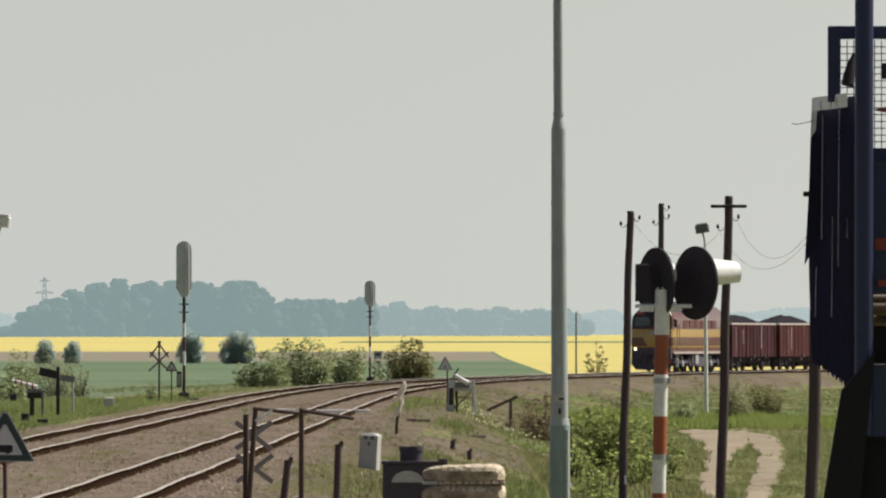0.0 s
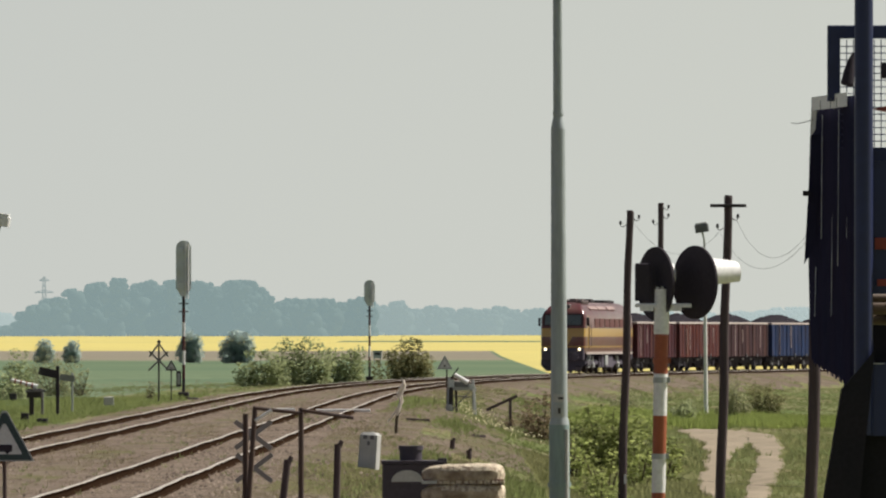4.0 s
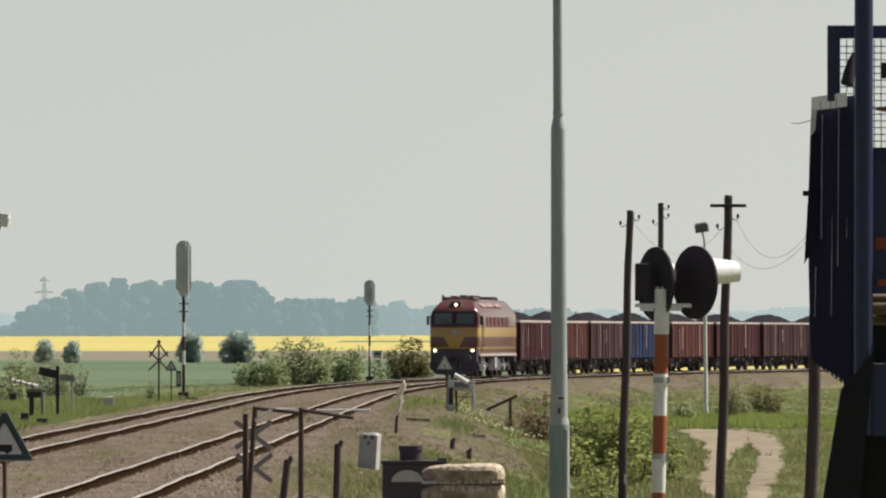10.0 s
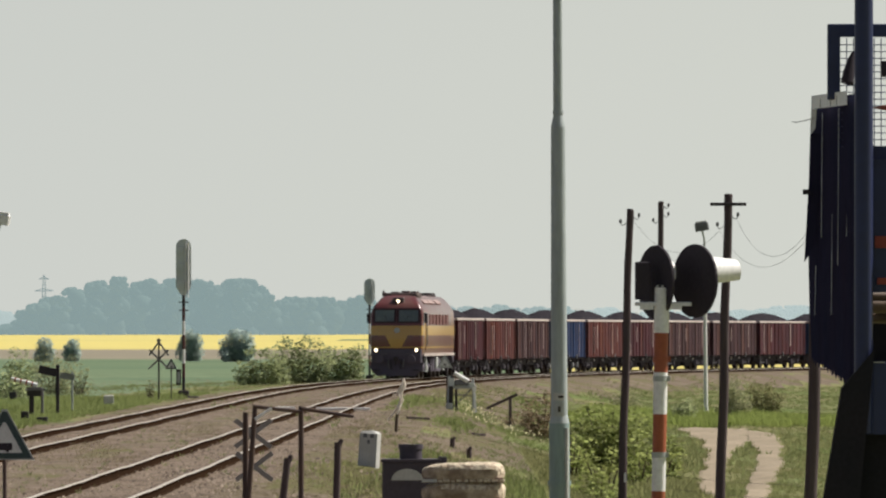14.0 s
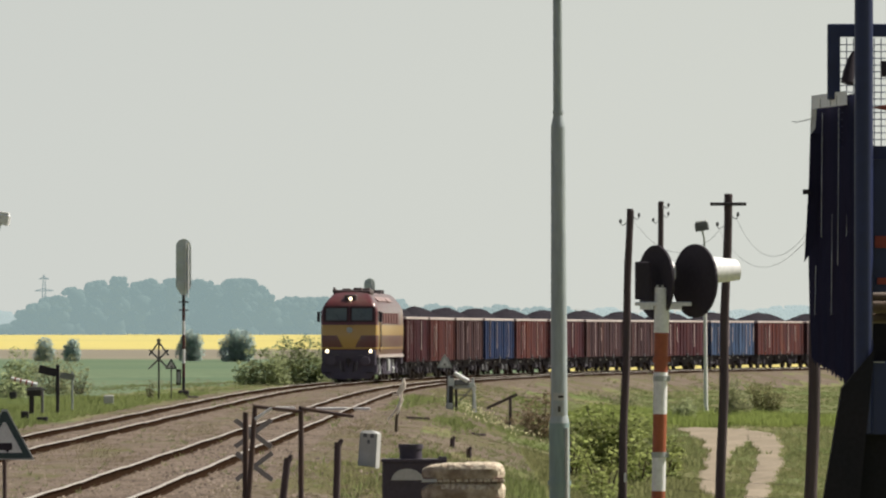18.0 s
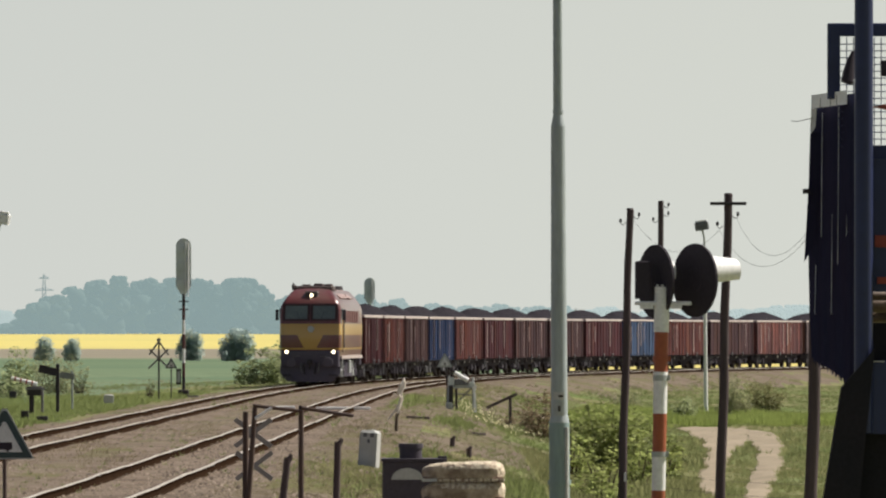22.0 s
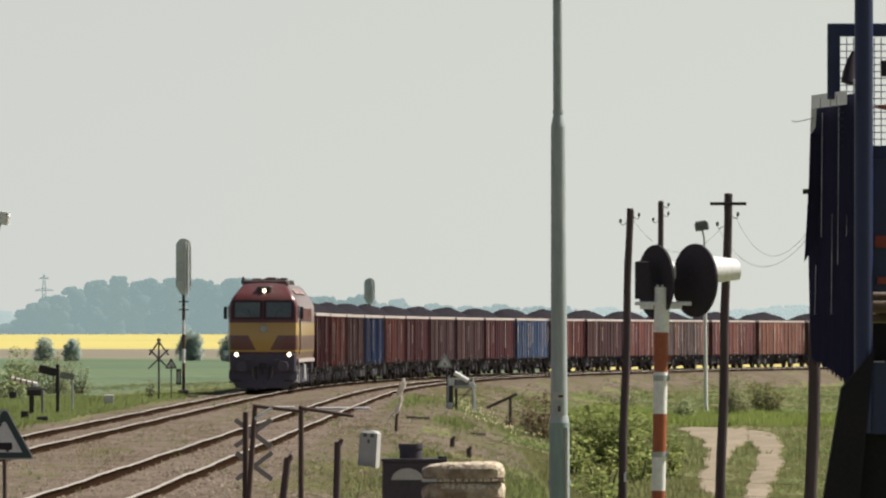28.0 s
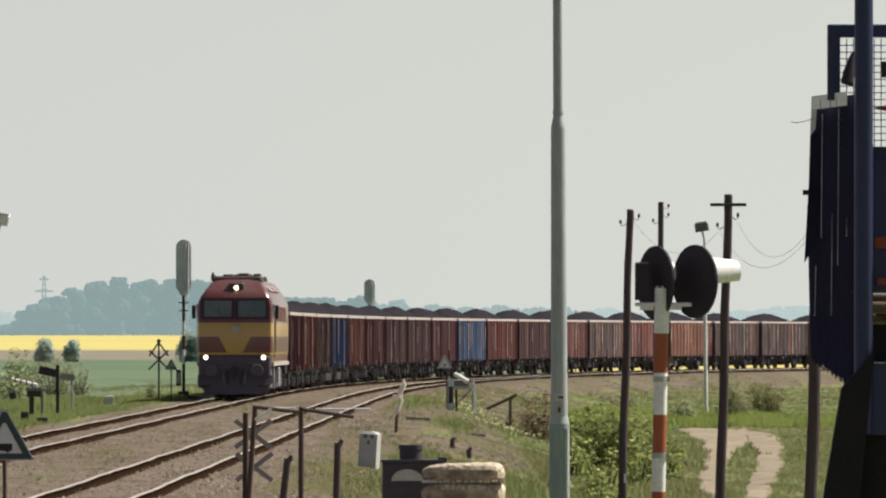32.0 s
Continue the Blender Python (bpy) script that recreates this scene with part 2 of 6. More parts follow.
class Shape:
    """Collects boxes, tubes and prisms into one mesh."""

    def __init__(self):
        self.v, self.f = [], []

    def add(self, verts, faces):
        k = len(self.v)
        self.v += [tuple(p) for p in verts]
        self.f += [tuple(i + k for i in f) for f in faces]
        return self

    def box(self, x0, x1, y0, y1, z0, z1, c=0.0):
        """A block; c chamfers its upright and upper edges."""
        if not c:
            v = [(x, y, z) for z in (z0, z1) for x, y in ((x0, y0), (x1, y0), (x1, y1), (x0, y1))]
            return self.add(v, [(3, 2, 1, 0), (4, 5, 6, 7), (0, 1, 5, 4), (1, 2, 6, 5), (2, 3, 7, 6), (3, 0, 4, 7)])
        ring = lambda q: [(x0 + q, y0 + c), (x0 + c, y0 + q), (x1 - c, y0 + q), (x1 - q, y0 + c), (x1 - q, y1 - c), (x1 - c, y1 - q), (x0 + c, y1 - q), (x0 + q, y1 - c)]
        v = [(*p, z0) for p in ring(0)] + [(*p, z1 - c) for p in ring(0)]
        v += [(x, y, z1) for x, y in ((x0 + c, y0 + c), (x0 + c, y0 + c), (x1 - c, y0 + c), (x1 - c, y0 + c), (x1 - c, y1 - c), (x1 - c, y1 - c), (x0 + c, y1 - c), (x0 + c, y1 - c))]
        f = [tuple(range(7, -1, -1)), tuple(range(16, 24))]
        for a in (0, 8):
            f += [(a + i, a + (i + 1) % 8, a + 8 + (i + 1) % 8, a + 8 + i) for i in range(8)]
        return self.add(v, f)

    def tube(self, p, q, r0, r1=None, n=12, caps=True):
        p, q = Vector(p), Vector(q)
        r1 = r0 if r1 is None else r1
        turn = (q - p).to_track_quat("Z", "Y")
        v = []
        for c, r in ((p, r0), (q, r1)):
            v += [c + turn @ Vector((r * math.cos(2 * math.pi * i / n), r * math.sin(2 * math.pi * i / n), 0)) for i in range(n)]
        f = [(i, (i + 1) % n, n + (i + 1) % n, n + i) for i in range(n)]
        if caps:
            f += [tuple(range(n - 1, -1, -1)), tuple(range(n, 2 * n))]
        return self.add(v, f)

    def loft(self, points, radii, n=10):
        """One closed skin round a row of points."""
        v, k = [], len(points)
        pts = [Vector(p) for p in points]
        for i, p in enumerate(pts):
            way = (pts[min(i + 1, k - 1)] - pts[max(i - 1, 0)]).normalized()
            turn = way.to_track_quat("Z", "Y") if i == 0 else last.rotation_difference(way) @ turn
            last = way
            v += [p + turn @ Vector((radii[i] * math.cos(2 * math.pi * j / n), radii[i] * math.sin(2 * math.pi * j / n), 0)) for j in range(n)]
        f = [(i * n + j, i * n + (j + 1) % n, (i + 1) * n + (j + 1) % n, (i + 1) * n + j) for i in range(k - 1) for j in range(n)]
        return self.add(v, f + [tuple(range(n - 1, -1, -1)), tuple(range((k - 1) * n, k * n))])

    def path(self, points, r, n=6):
        return self.loft(points, [r] * len(points), n)

    def prism(self, outline, m, depth):
        """An outline in x, z, given depth along y, placed by m."""
        k = len(outline)
        v = [m @ Vector((x, 0, z)) for x, z in outline] + [m @ Vector((x, depth, z)) for x, z in outline]
        f = [tuple(range(k)), tuple(range(2 * k - 1, k - 1, -1))]
        f += [(i, i + k, (i + 1) % k + k, (i + 1) % k) for i in range(k)]
        return self.add(v, f)

    def mesh(self, name, mat, smooth=False):
        me = bpy.data.meshes.new(name)
        me.from_pydata(self.v, [], self.f)
        bm = bmesh.new()
        bm.from_mesh(me)
        bmesh.ops.recalc_face_normals(bm, faces=bm.faces)
        bm.to_mesh(me)
        bm.free()
        for mm in mat if isinstance(mat, (list, tuple)) else [mat]:
            me.materials.append(mm)
        if smooth:
            me.polygons.foreach_set("use_smooth", [True] * len(me.polygons))
            me.set_sharp_from_angle(angle=radians(40))
        return me


def part(name, shape, mat, parent, label="", smooth=False):
    ob = new(name, shape.mesh(name, mat, smooth))
    ob.parent = parent
    return tagged(ob, label)


def thing(name, m, label, category, group="", kind=""):
    ob = new(name)
    ob.empty_display_size = 0.3
    ob.matrix_world = m
    return tagged(ob, label, category, group, kind)


def solo(name, shape, mat, label, category="", group="", kind="", smooth=False, m=None):
    ob = new(name, shape.mesh(name, mat, smooth))
    if m is not None:
        ob.matrix_world = m
    return tagged(ob, label, category, group, kind)


# ------------------------------------------------------------ plan of the line
# y runs away from the camera; the running line bends to the right beyond 300 m


def line_slope(y):
    u = (min(max(y, 272), 560) - 400) / 200
    return (14.4723 + 2 * 19.1643 * u + 3 * 10.0699 * u * u) / 200


def plan_line():
    px, py = -8.36 - line_slope(272) * 372, -100.0
    rows, s, head = [], 0.0, 0.0
    while s < 1250:
        if py < 560:
            head = math.atan(line_slope(py))
        elif head < 1.35:
            head += 0.5 / 430.0
        rows.append((s, px, py, head))
        px, py, s = px + 0.5 * math.sin(head), py + 0.5 * math.cos(head), s + 0.5
    return np.array(rows)


LINE = plan_line()


def on_line(s, off=0.0):
    """Place and heading (radians to the right of +y) at the arc length s, off metres to the right of the running line."""
    x, y, h = (float(np.interp(s, LINE[:, 0], LINE[:, k])) for k in (1, 2, 3))
    return x + off * math.cos(h), y - off * math.sin(h), h


def line_offset(xs, ys):
    """Signed distance of places from the running line, positive to its right."""
    pts = LINE[::6]
    out = np.empty(len(xs))
    for i in range(0, len(xs), 4000):
        dx, dy = xs[i:i + 4000, None] - pts[None, :, 1], ys[i:i + 4000, None] - pts[None, :, 2]
        k = np.argmin(dx * dx + dy * dy, axis=1)
        r = np.arange(len(k))
        h = pts[k, 3]
        out[i:i + 4000] = np.hypot(dx[r, k], dy[r, k]) * np.sign(dx[r, k] * np.cos(h) - dy[r, k] * np.sin(h))
    return out


def step(a, b, v):
    q = np.clip((v - a) / (b - a), 0, 1)
    return q * q * (3 - 2 * q)


def lumps(x, y):
    return np.sin(x * 0.9 + 1.3 * np.sin(y * 0.13)) * np.sin(y * 0.21 + 0.7 * np.sin(x * 0.5)) + 0.6 * np.sin(x * 2.3 + y * 0.37)


def ground_z(x, y, d=None):
    x, y = np.atleast_1d(np.asarray(x, float)), np.atleast_1d(np.asarray(y, float))
    d = line_offset(x, y) if d is None else d
    left, right = step(-9, -30, d), step(7.3, 13.5, d)
    z = -0.16 - 0.21 * step(-2.7, -6.0, d) - 0.68 * left - 0.99 * right
    z += 0.07 * lumps(x, y) * np.clip(left + right + 0.2, 0, 1) * (np.abs(x) < 80) * (y < 700)
    return z + 3.15 * np.clip((y - 1250) / 1750, 0, 1.3)


def ground_at(x, y):
    return float(ground_z([x], [y])[0])


SPEED, DRAG, S_END = 6.742, 0.0271, float(np.interp(295.8, LINE[:, 2], LINE[:, 0]))


def front_at(t):
    """Arc length of the engine's front at t seconds."""
    return S_END + SPEED * (32 - t) + DRAG * (32 - t) ** 2 / 2


# ------------------------------------------------------------ ground


def build_ground():
    ys = np.concatenate([np.arange(-400, 60, 40.0), np.arange(60, 600, 1.5), np.arange(600, 1400, 10.0), np.arange(1400, 3000, 50.0), np.arange(3000, 4801, 150.0)])
    xs = np.concatenate([-np.geomspace(2600, 32, 26), np.arange(-31, 46, 0.8), np.geomspace(47, 2600, 26)])
    gx, gy = np.meshgrid(xs, ys)
    fx, fy = gx.ravel(), gy.ravel()
    fz = ground_z(fx, fy)
    nx, ny = len(xs), len(ys)
    a = (np.arange(ny - 1)[:, None] * nx + np.arange(nx - 1)[None, :]).ravel()
    faces = np.stack([a, a + 1, a + nx + 1, a + nx], axis=1)
    me = bpy.data.meshes.new("ground")
    me.from_pydata(np.stack([fx, fy, fz], axis=1).tolist(), [], faces.tolist())
    cx, cy = fx[faces].mean(1), fy[faces].mean(1)
    d = line_offset(cx, cy)
    wob = 0.8 * lumps(cx * 0.7, cy * 0.6)
    kind = np.zeros(len(faces), int)                                   # meadow
    kind[(d < -9) & (cy > 300)] = 3                                    # cereal
    kind[(cy > 1075 + 14 * np.sin(cx * 0.05)) & (cy < 1500) & (cx < 9)] = 5                     # bare strip
    kind[((cy > 1490) | ((cx > 9.5) & (cy > 560) & (d < -9)))] = 4     # rape in flower
    kind[(cy > 2150) & (cy < 2300) & (cx > -30)] = 3                   # green strip in the rape
    kind[(d > -2.7 + 0.3 * wob) & (d < 9.2 + wob) & (cy < 700)] = 1    # dry formation
    kind[(d > 9) & (d < 11.8 + 1.6 * wob) & (cy < 700)] = 1             # bare bank
    kind[(np.abs(d) < 1.9) | (np.abs(d - 4.75) < 1.9)] = 2             # ballast
    for m in (M_GRASS, M_DRY, M_BALLAST, M_CEREAL, M_RAPE, M_SOIL):
        me.materials.append(m)
    me.polygons.foreach_set("material_index", kind)
    me.polygons.foreach_set("use_smooth", [True] * len(faces))
    tagged(new("ground", me), "grassy railway land, cereal and flowering rape fields", "ground", kind="structure")


build_ground()


def road_edges(y):
    """Outer and inner edges of the two ruts, as bearings that widen and close along the way."""
    far = np.array([110.0, 150, 180, 206, 225, 239, 252, 264, 276, 287])
    left, right = (np.interp(y, far, b) for b in ([0.0317, 0.0323, 0.0331, 0.0339, 0.0344, 0.0340, 0.0334, 0.0328, 0.0318, 0.0305],
                                                  [0.0425, 0.0428, 0.0432, 0.0446, 0.0449, 0.0448, 0.0446, 0.0440, 0.0428, 0.0395]))
    a, b = (np.interp(y, far, q) for q in ([0.0362, 0.0364, 0.0367, 0.0370, 0.0382, 0.0392, 0.0400, 0.0400, 0.0400, 0.0400],
                                           [0.0387, 0.0390, 0.0398, 0.0410, 0.0412, 0.0405, 0.0401, 0.0400, 0.0400, 0.0400]))
    wob = 0.05 * np.sin(y * 0.31) + 0.03 * np.sin(y * 0.83 + 1)
    return left * y + wob, a * y + 0.5 * wob, b * y, right * y + 0.7 * wob


def build_dirt_track():
    """Two pale wheel ruts with a grassy hump between them."""
    for c in (0, 2):
        s, v, rows = Shape(), [], np.arange(110, 288, 0.8)
        for y in rows:
            e = road_edges(y)
            n0, n1 = (0.05 * noise.noise((c + k, y * 0.5, 0)) + 0.03 * noise.noise((c + k, y * 2.1, 3)) for k in (0, 5))
            for q in (0, 0.25, 0.5, 0.75, 1):
                x = e[c] + n0 + (e[c + 1] + n1 - e[c] - n0) * q
                v.append((x, y, ground_at(x, y) + 0.02 + 0.02 * noise.noise((x * 3, y, 1)) + (0.012 if 0 < q < 1 else 0)))
        s.add(v, [(5 * i + j, 5 * i + j + 1, 5 * i + j + 6, 5 * i + j + 5) for i in range(len(rows) - 1) for j in range(4)])
        solo("road", s, M_DIRT, "pale dirt farm track rut through the grass", "dirt road", kind="structure", smooth=True)


build_dirt_track()


def build_track(off, label):
    """One railway track: two rails and its sleepers, off metres right of the running line."""
    t = thing("railway_track", pose(0, 0, 0), label, "railway track", "railway tracks", "structure")
    ss = np.concatenate([np.arange(120, 760, 2.5), np.arange(760, 1000, 6.0)])
    for side in (-0.7525, 0.7525):
        for name, prof, mat in (("rail_head", [(-0.036, -0.012), (-0.026, 0.0), (0.026, 0.0), (0.036, -0.012)], M_RAIL),
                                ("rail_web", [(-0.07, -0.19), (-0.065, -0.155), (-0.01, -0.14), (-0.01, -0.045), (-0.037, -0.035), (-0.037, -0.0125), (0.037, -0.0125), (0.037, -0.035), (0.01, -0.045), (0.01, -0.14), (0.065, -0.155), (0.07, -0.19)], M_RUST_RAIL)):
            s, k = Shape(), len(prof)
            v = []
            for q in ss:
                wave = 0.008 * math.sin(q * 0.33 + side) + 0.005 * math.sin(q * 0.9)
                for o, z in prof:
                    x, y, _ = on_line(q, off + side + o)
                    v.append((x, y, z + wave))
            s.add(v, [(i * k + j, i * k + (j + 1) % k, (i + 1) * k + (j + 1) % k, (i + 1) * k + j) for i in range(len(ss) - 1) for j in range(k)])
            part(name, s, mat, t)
    return t


TRACKS = [build_track(0.0, "running line with worn bright rails on dry ballast"), build_track(4.75, "second track with worn rails in weedy ballast")]

rng = np.random.default_rng(5)


def quick_mesh(name, verts, faces):
    """A mesh from arrays whose faces all have the same number of corners."""
    me = bpy.data.meshes.new(name)
    k = faces.shape[1]
    me.vertices.add(len(verts))
    me.vertices.foreach_set("co", np.ascontiguousarray(verts, np.float32).ravel())
    me.loops.add(faces.size)
    me.loops.foreach_set("vertex_index", np.ascontiguousarray(faces, np.int32).ravel())
    me.polygons.add(len(faces))
    me.polygons.foreach_set("loop_start", np.arange(0, faces.size, k, dtype=np.int32))
    me.update(calc_edges=True)
    return me


def scatter_mesh(name, unit_v, unit_f, places, mats, label, category, material_of=None):
    """Many small pieces in one mesh. places: rows of x, y, z, scale xy, scale z, turn."""
    uv = np.array(unit_v)
    n, k = len(places), len(uv)
    p = np.array(places)
    c, s = np.cos(p[:, 5])[:, None], np.sin(p[:, 5])[:, None]
    x = p[:, 0:1] + p[:, 3:4] * (uv[None, :, 0] * c - uv[None, :, 1] * s)
    y = p[:, 1:2] + p[:, 3:4] * (uv[None, :, 0] * s + uv[None, :, 1] * c)
    z = p[:, 2:3] + p[:, 4:5] * uv[None, :, 2]
    faces = (np.arange(n)[:, None, None] * k + np.array(unit_f)[None]).reshape(-1, len(unit_f[0]))
    me = quick_mesh(name, np.stack([x.ravel(), y.ravel(), z.ravel()], axis=1), faces)
    me.materials.append(mats)
    return tagged(new(name, me), label, category, kind="stuff")


def build_stones():
    v = [(1, 0, 0), (0.2, 0.9, 0.1), (-0.9, 0.3, 0), (-0.4, -0.9, 0.05), (0.5, -0.7, 0), (0.15, 0.1, 0.8), (-0.2, -0.3, 0.7)]
    f = [(0, 1, 5), (1, 2, 5), (2, 6, 5), (2, 3, 6), (3, 4, 6), (4, 0, 5), (4, 5, 6)]
    places = []
    for _ in range(16000):
        s = 205 + 300 * rng.random() ** 1.6
        o = rng.choice([0.0, 4.75]) + rng.normal(0, 1.15)
        x, y, _h = on_line(s, o)
        r = 0.014 + 0.035 * rng.random() ** 1.5
        places.append((x, y, -0.17, r, r * 1.3, rng.random() * 6.28))
    for _ in range(4500):
        y = 120 + 150 * rng.random() ** 1.4
        o = 5.6 + 3.4 * rng.random()
        x, y, _h = on_line(float(np.interp(y, LINE[:, 2], LINE[:, 0])), o)
        if noise.noise((x * 0.9, y * 0.12, 4)) > 0.05:
            r = 0.012 + 0.05 * rng.random() ** 2
            places.append((x, y, ground_at(x, y) - 0.005, r, r * 1.1, rng.random() * 6.28))
    scatter_mesh("ballast_gravel", v, f, places, M_STONE, "loose brown ballast stones between the rails", "gravel")


build_stones()


def build_grass(name, count, mat, pick, label, height, spread=0.12):
    """Tufts of five blades."""
    v, f = [], []
    for i in range(6):
        a = i * 1.05
        cx, cy = math.cos(a), math.sin(a)
        k = len(v)
        v += [(0.3 * cx - 0.12 * cy, 0.3 * cy + 0.12 * cx, 0), (0.3 * cx + 0.12 * cy, 0.3 * cy - 0.12 * cx, 0), (cx * (0.7 + 0.1 * (i % 3)), cy * (0.7 + 0.1 * (i % 3)), 0.65 + 0.12 * (i % 4))]
        f.append((k, k + 1, k + 2))
    xs, ys = [], []
    while len(xs) < count:
        y = 105 + 470 * rng.random(4000) ** 1.5
        x = (rng.random(4000) * 2 - 1) * 0.066 * y + 0.0
        d = line_offset(x, y)
        ok = pick(x, y, d) > rng.random(4000)
        xs += list(x[ok])
        ys += list(y[ok])
    xs, ys = np.array(xs[:count]), np.array(ys[:count])
    z = ground_z(xs, ys) - 0.02
    size = (0.5 + rng.random(count)) * (0.6 + 0.5 * step(-0.5, 1.2, lumps(xs * 0.6 + 3, ys * 0.3)))
    places = np.stack([xs, ys, z, spread * size * (0.8 + ys / 500), height * size, rng.random(count) * 6.28], axis=1)
    scatter_mesh(name, v, f, places, mat, label, "grass")


def on_road(x, y):
    e = road_edges(y)
    return ((((x > e[0] + 0.08) & (x < e[3] - 0.08)) & (y > 250)) | ((x > e[0] + 0.08) & (x < e[1] - 0.04)) | ((x > e[2] + 0.04) & (x < e[3] - 0.08))) & (y < 288)


patch = lambda x, y: step(-0.3, 0.8, lumps(x * 0.45 + 5, y * 0.22))
build_grass("green_grass", 42000, M_GREEN_BLADE,
            lambda x, y, d: np.where((d > 8.5) & ~on_road(x, y), 0.14 + 0.86 * step(9.5, 12.5, d), np.where(d < -4, 0.28, 0.04 * patch(x, y))) * (y < 520),
            "patchy green spring grass beside the railway", 0.16)


def verge(x, y, d):
    """The green strip down the bank, a few fresh patches, and the deep meadow behind the farm track."""
    mid = np.interp(y, [232, 238, 256, 281, 325], [3.1, 2.3, 1.6, 0.8, 0.4])
    strip = 0.7 * np.exp(-((x - mid) / 0.36) ** 2) * (y > 228) * step(325, 285, y) * (0.5 + 0.5 * patch(x, y * 2))
    spots = sum(np.exp(-((x - a) / w) ** 2 - ((y - b) / h) ** 2) for a, b, w, h in ((1.9, 160, 0.55, 10), (3.9, 343, 0.6, 14), (-0.6, 163, 0.45, 10), (-1.4, 290, 0.9, 16), (0.4, 240, 0.5, 14), (0.9, 300, 0.7, 10)))
    deep = 0.9 * (d > 13.6) * (y > 291) * (y < 338)
    left = 0.55 * (d < -2.8) * (d > -12) * (y > 190) * (y < 335)
    return np.clip(strip + 0.5 * spots + deep, 0, 1) * (d > 6.3) + left


build_grass("lush_grass", 26000, M_LUSH, verge, "lush bright green grass on the bank and meadow", 0.19, 0.12)
build_grass("dry_grass", 44000, M_DRY_BLADE,
            lambda x, y, d: np.where((d > 6.3) & (d < 15), 0.9 * (1 - 0.4 * patch(x, y)), np.where((d > 1.0) & (d < 3.8), 0.28, np.where(d < -2.2, 0.25, 0.06))) * ~on_road(x, y),
            "dry straw-coloured weeds along the tracks", 0.075, 0.10)

build_grass("tall_weeds", 15000, M_WEED, lambda x, y, d: 1.0 * (x > 2.2) * (x < 5.6) * (y > 122) * (y < 215) * (d > 9) * (0.35 + 0.65 * patch(x * 1.6, y * 1.3)), "pale weeds at the foot of the bank", 0.24, 0.14)
build_grass("short_grass", 14000, M_WEED, lambda x, y, d: np.clip(sum(np.exp(-((x - a) / w) ** 2 - ((y - b) / h) ** 2) for a, b, w, h in ((-1.7, 146, 1.0, 18), (-0.4, 160, 0.7, 20), (1.2, 150, 0.9, 30), (-1.2, 285, 0.9, 25), (1.2, 330, 1.6, 40))), 0, 1) * (0.25 + 0.75 * patch(x * 1.5, y * 1.5)) * (d > 6.2),
            "short olive green grass on the trackside", 0.07, 0.10)
build_grass("roadside_grass", 15000, M_WEED, lambda x, y, d: 0.6 * (x > 5.0) * (y > 118) * (y < 300) * ~on_road(x, y) * (d > 9), "pale green grass beside the farm track", 0.17, 0.12)
build_grass("meadow_grass", 26000, M_MEADOW, lambda x, y, d: 1.0 * (x > 4.8) * (y > 291.5) * (y < 318 + 9 * patch(x, y)) * (d > 12.5), "deep green meadow grass behind the farm track", 0.50, 0.13)



def build_flowers():
    """Small pale blossoms along the green strip of the bank."""
    v = [(1, 0, 0.9), (0, 1, 1.0), (-1, 0, 0.95), (0, -1, 0.85), (0, 0, 1.3), (0, 0, -2)]
    f = [(0, 1, 4), (1, 2, 4), (2, 3, 4), (3, 0, 4), (0, 5, 1), (2, 5, 3)]
    places = []
    for _ in range(260):
        y = rng.uniform(236, 305)
        x = float(np.interp(y, [232, 238, 256, 281, 325], [3.1, 2.3, 1.6, 0.8, 0.4])) + rng.normal(0.15, 0.4)
        r = rng.uniform(0.014, 0.03)
        places.append((x, y, ground_at(x, y) + rng.uniform(0.1, 0.2), r, r, rng.random() * 6.28))
    scatter_mesh("wild_flowers", v, f, places, M_PETAL, "small pale yellow wild flowers in the bank grass", "flowers")


build_flowers()

# ------------------------------------------------------------ foliage


def leaf_cloud(centres, per, leaf, seed, flat=1.0):
    """Small bent leaves round the clump centres (x, y, z, radius)."""
    r = np.random.default_rng(seed)
    verts = []
    for cx, cy, cz, rad in centres:
        n = max(8, int(per * (rad / leaf) ** 2))
        q = r.normal(size=(n, 3))
        q *= (rad * (0.35 + 0.75 * r.random(n) ** 0.6) / np.linalg.norm(q, axis=1))[:, None]
        q[:, 2] *= flat
        c = q + np.array((cx, cy, cz))
        a, t, sz = r.random(n) * 6.28, r.random(n) * 3.0 - 1.5, leaf * (0.6 + 0.8 * r.random(n))
        u = np.stack([np.cos(a), np.sin(a), 0 * a], axis=1) * sz[:, None]
        w = np.stack([-np.sin(a) * np.cos(t), np.cos(a) * np.cos(t), np.sin(t)], axis=1) * (sz * 0.7)[:, None]
        tip = c + w * 0.8
        tip[:, 2] -= 0.2 * sz
        verts.append(np.stack([c - u, c - w * 0.6, c + u, tip], axis=1).reshape(-1, 3))
    v = np.concatenate(verts)
    return quick_mesh("crown", v, np.arange(len(v)).reshape(-1, 4))


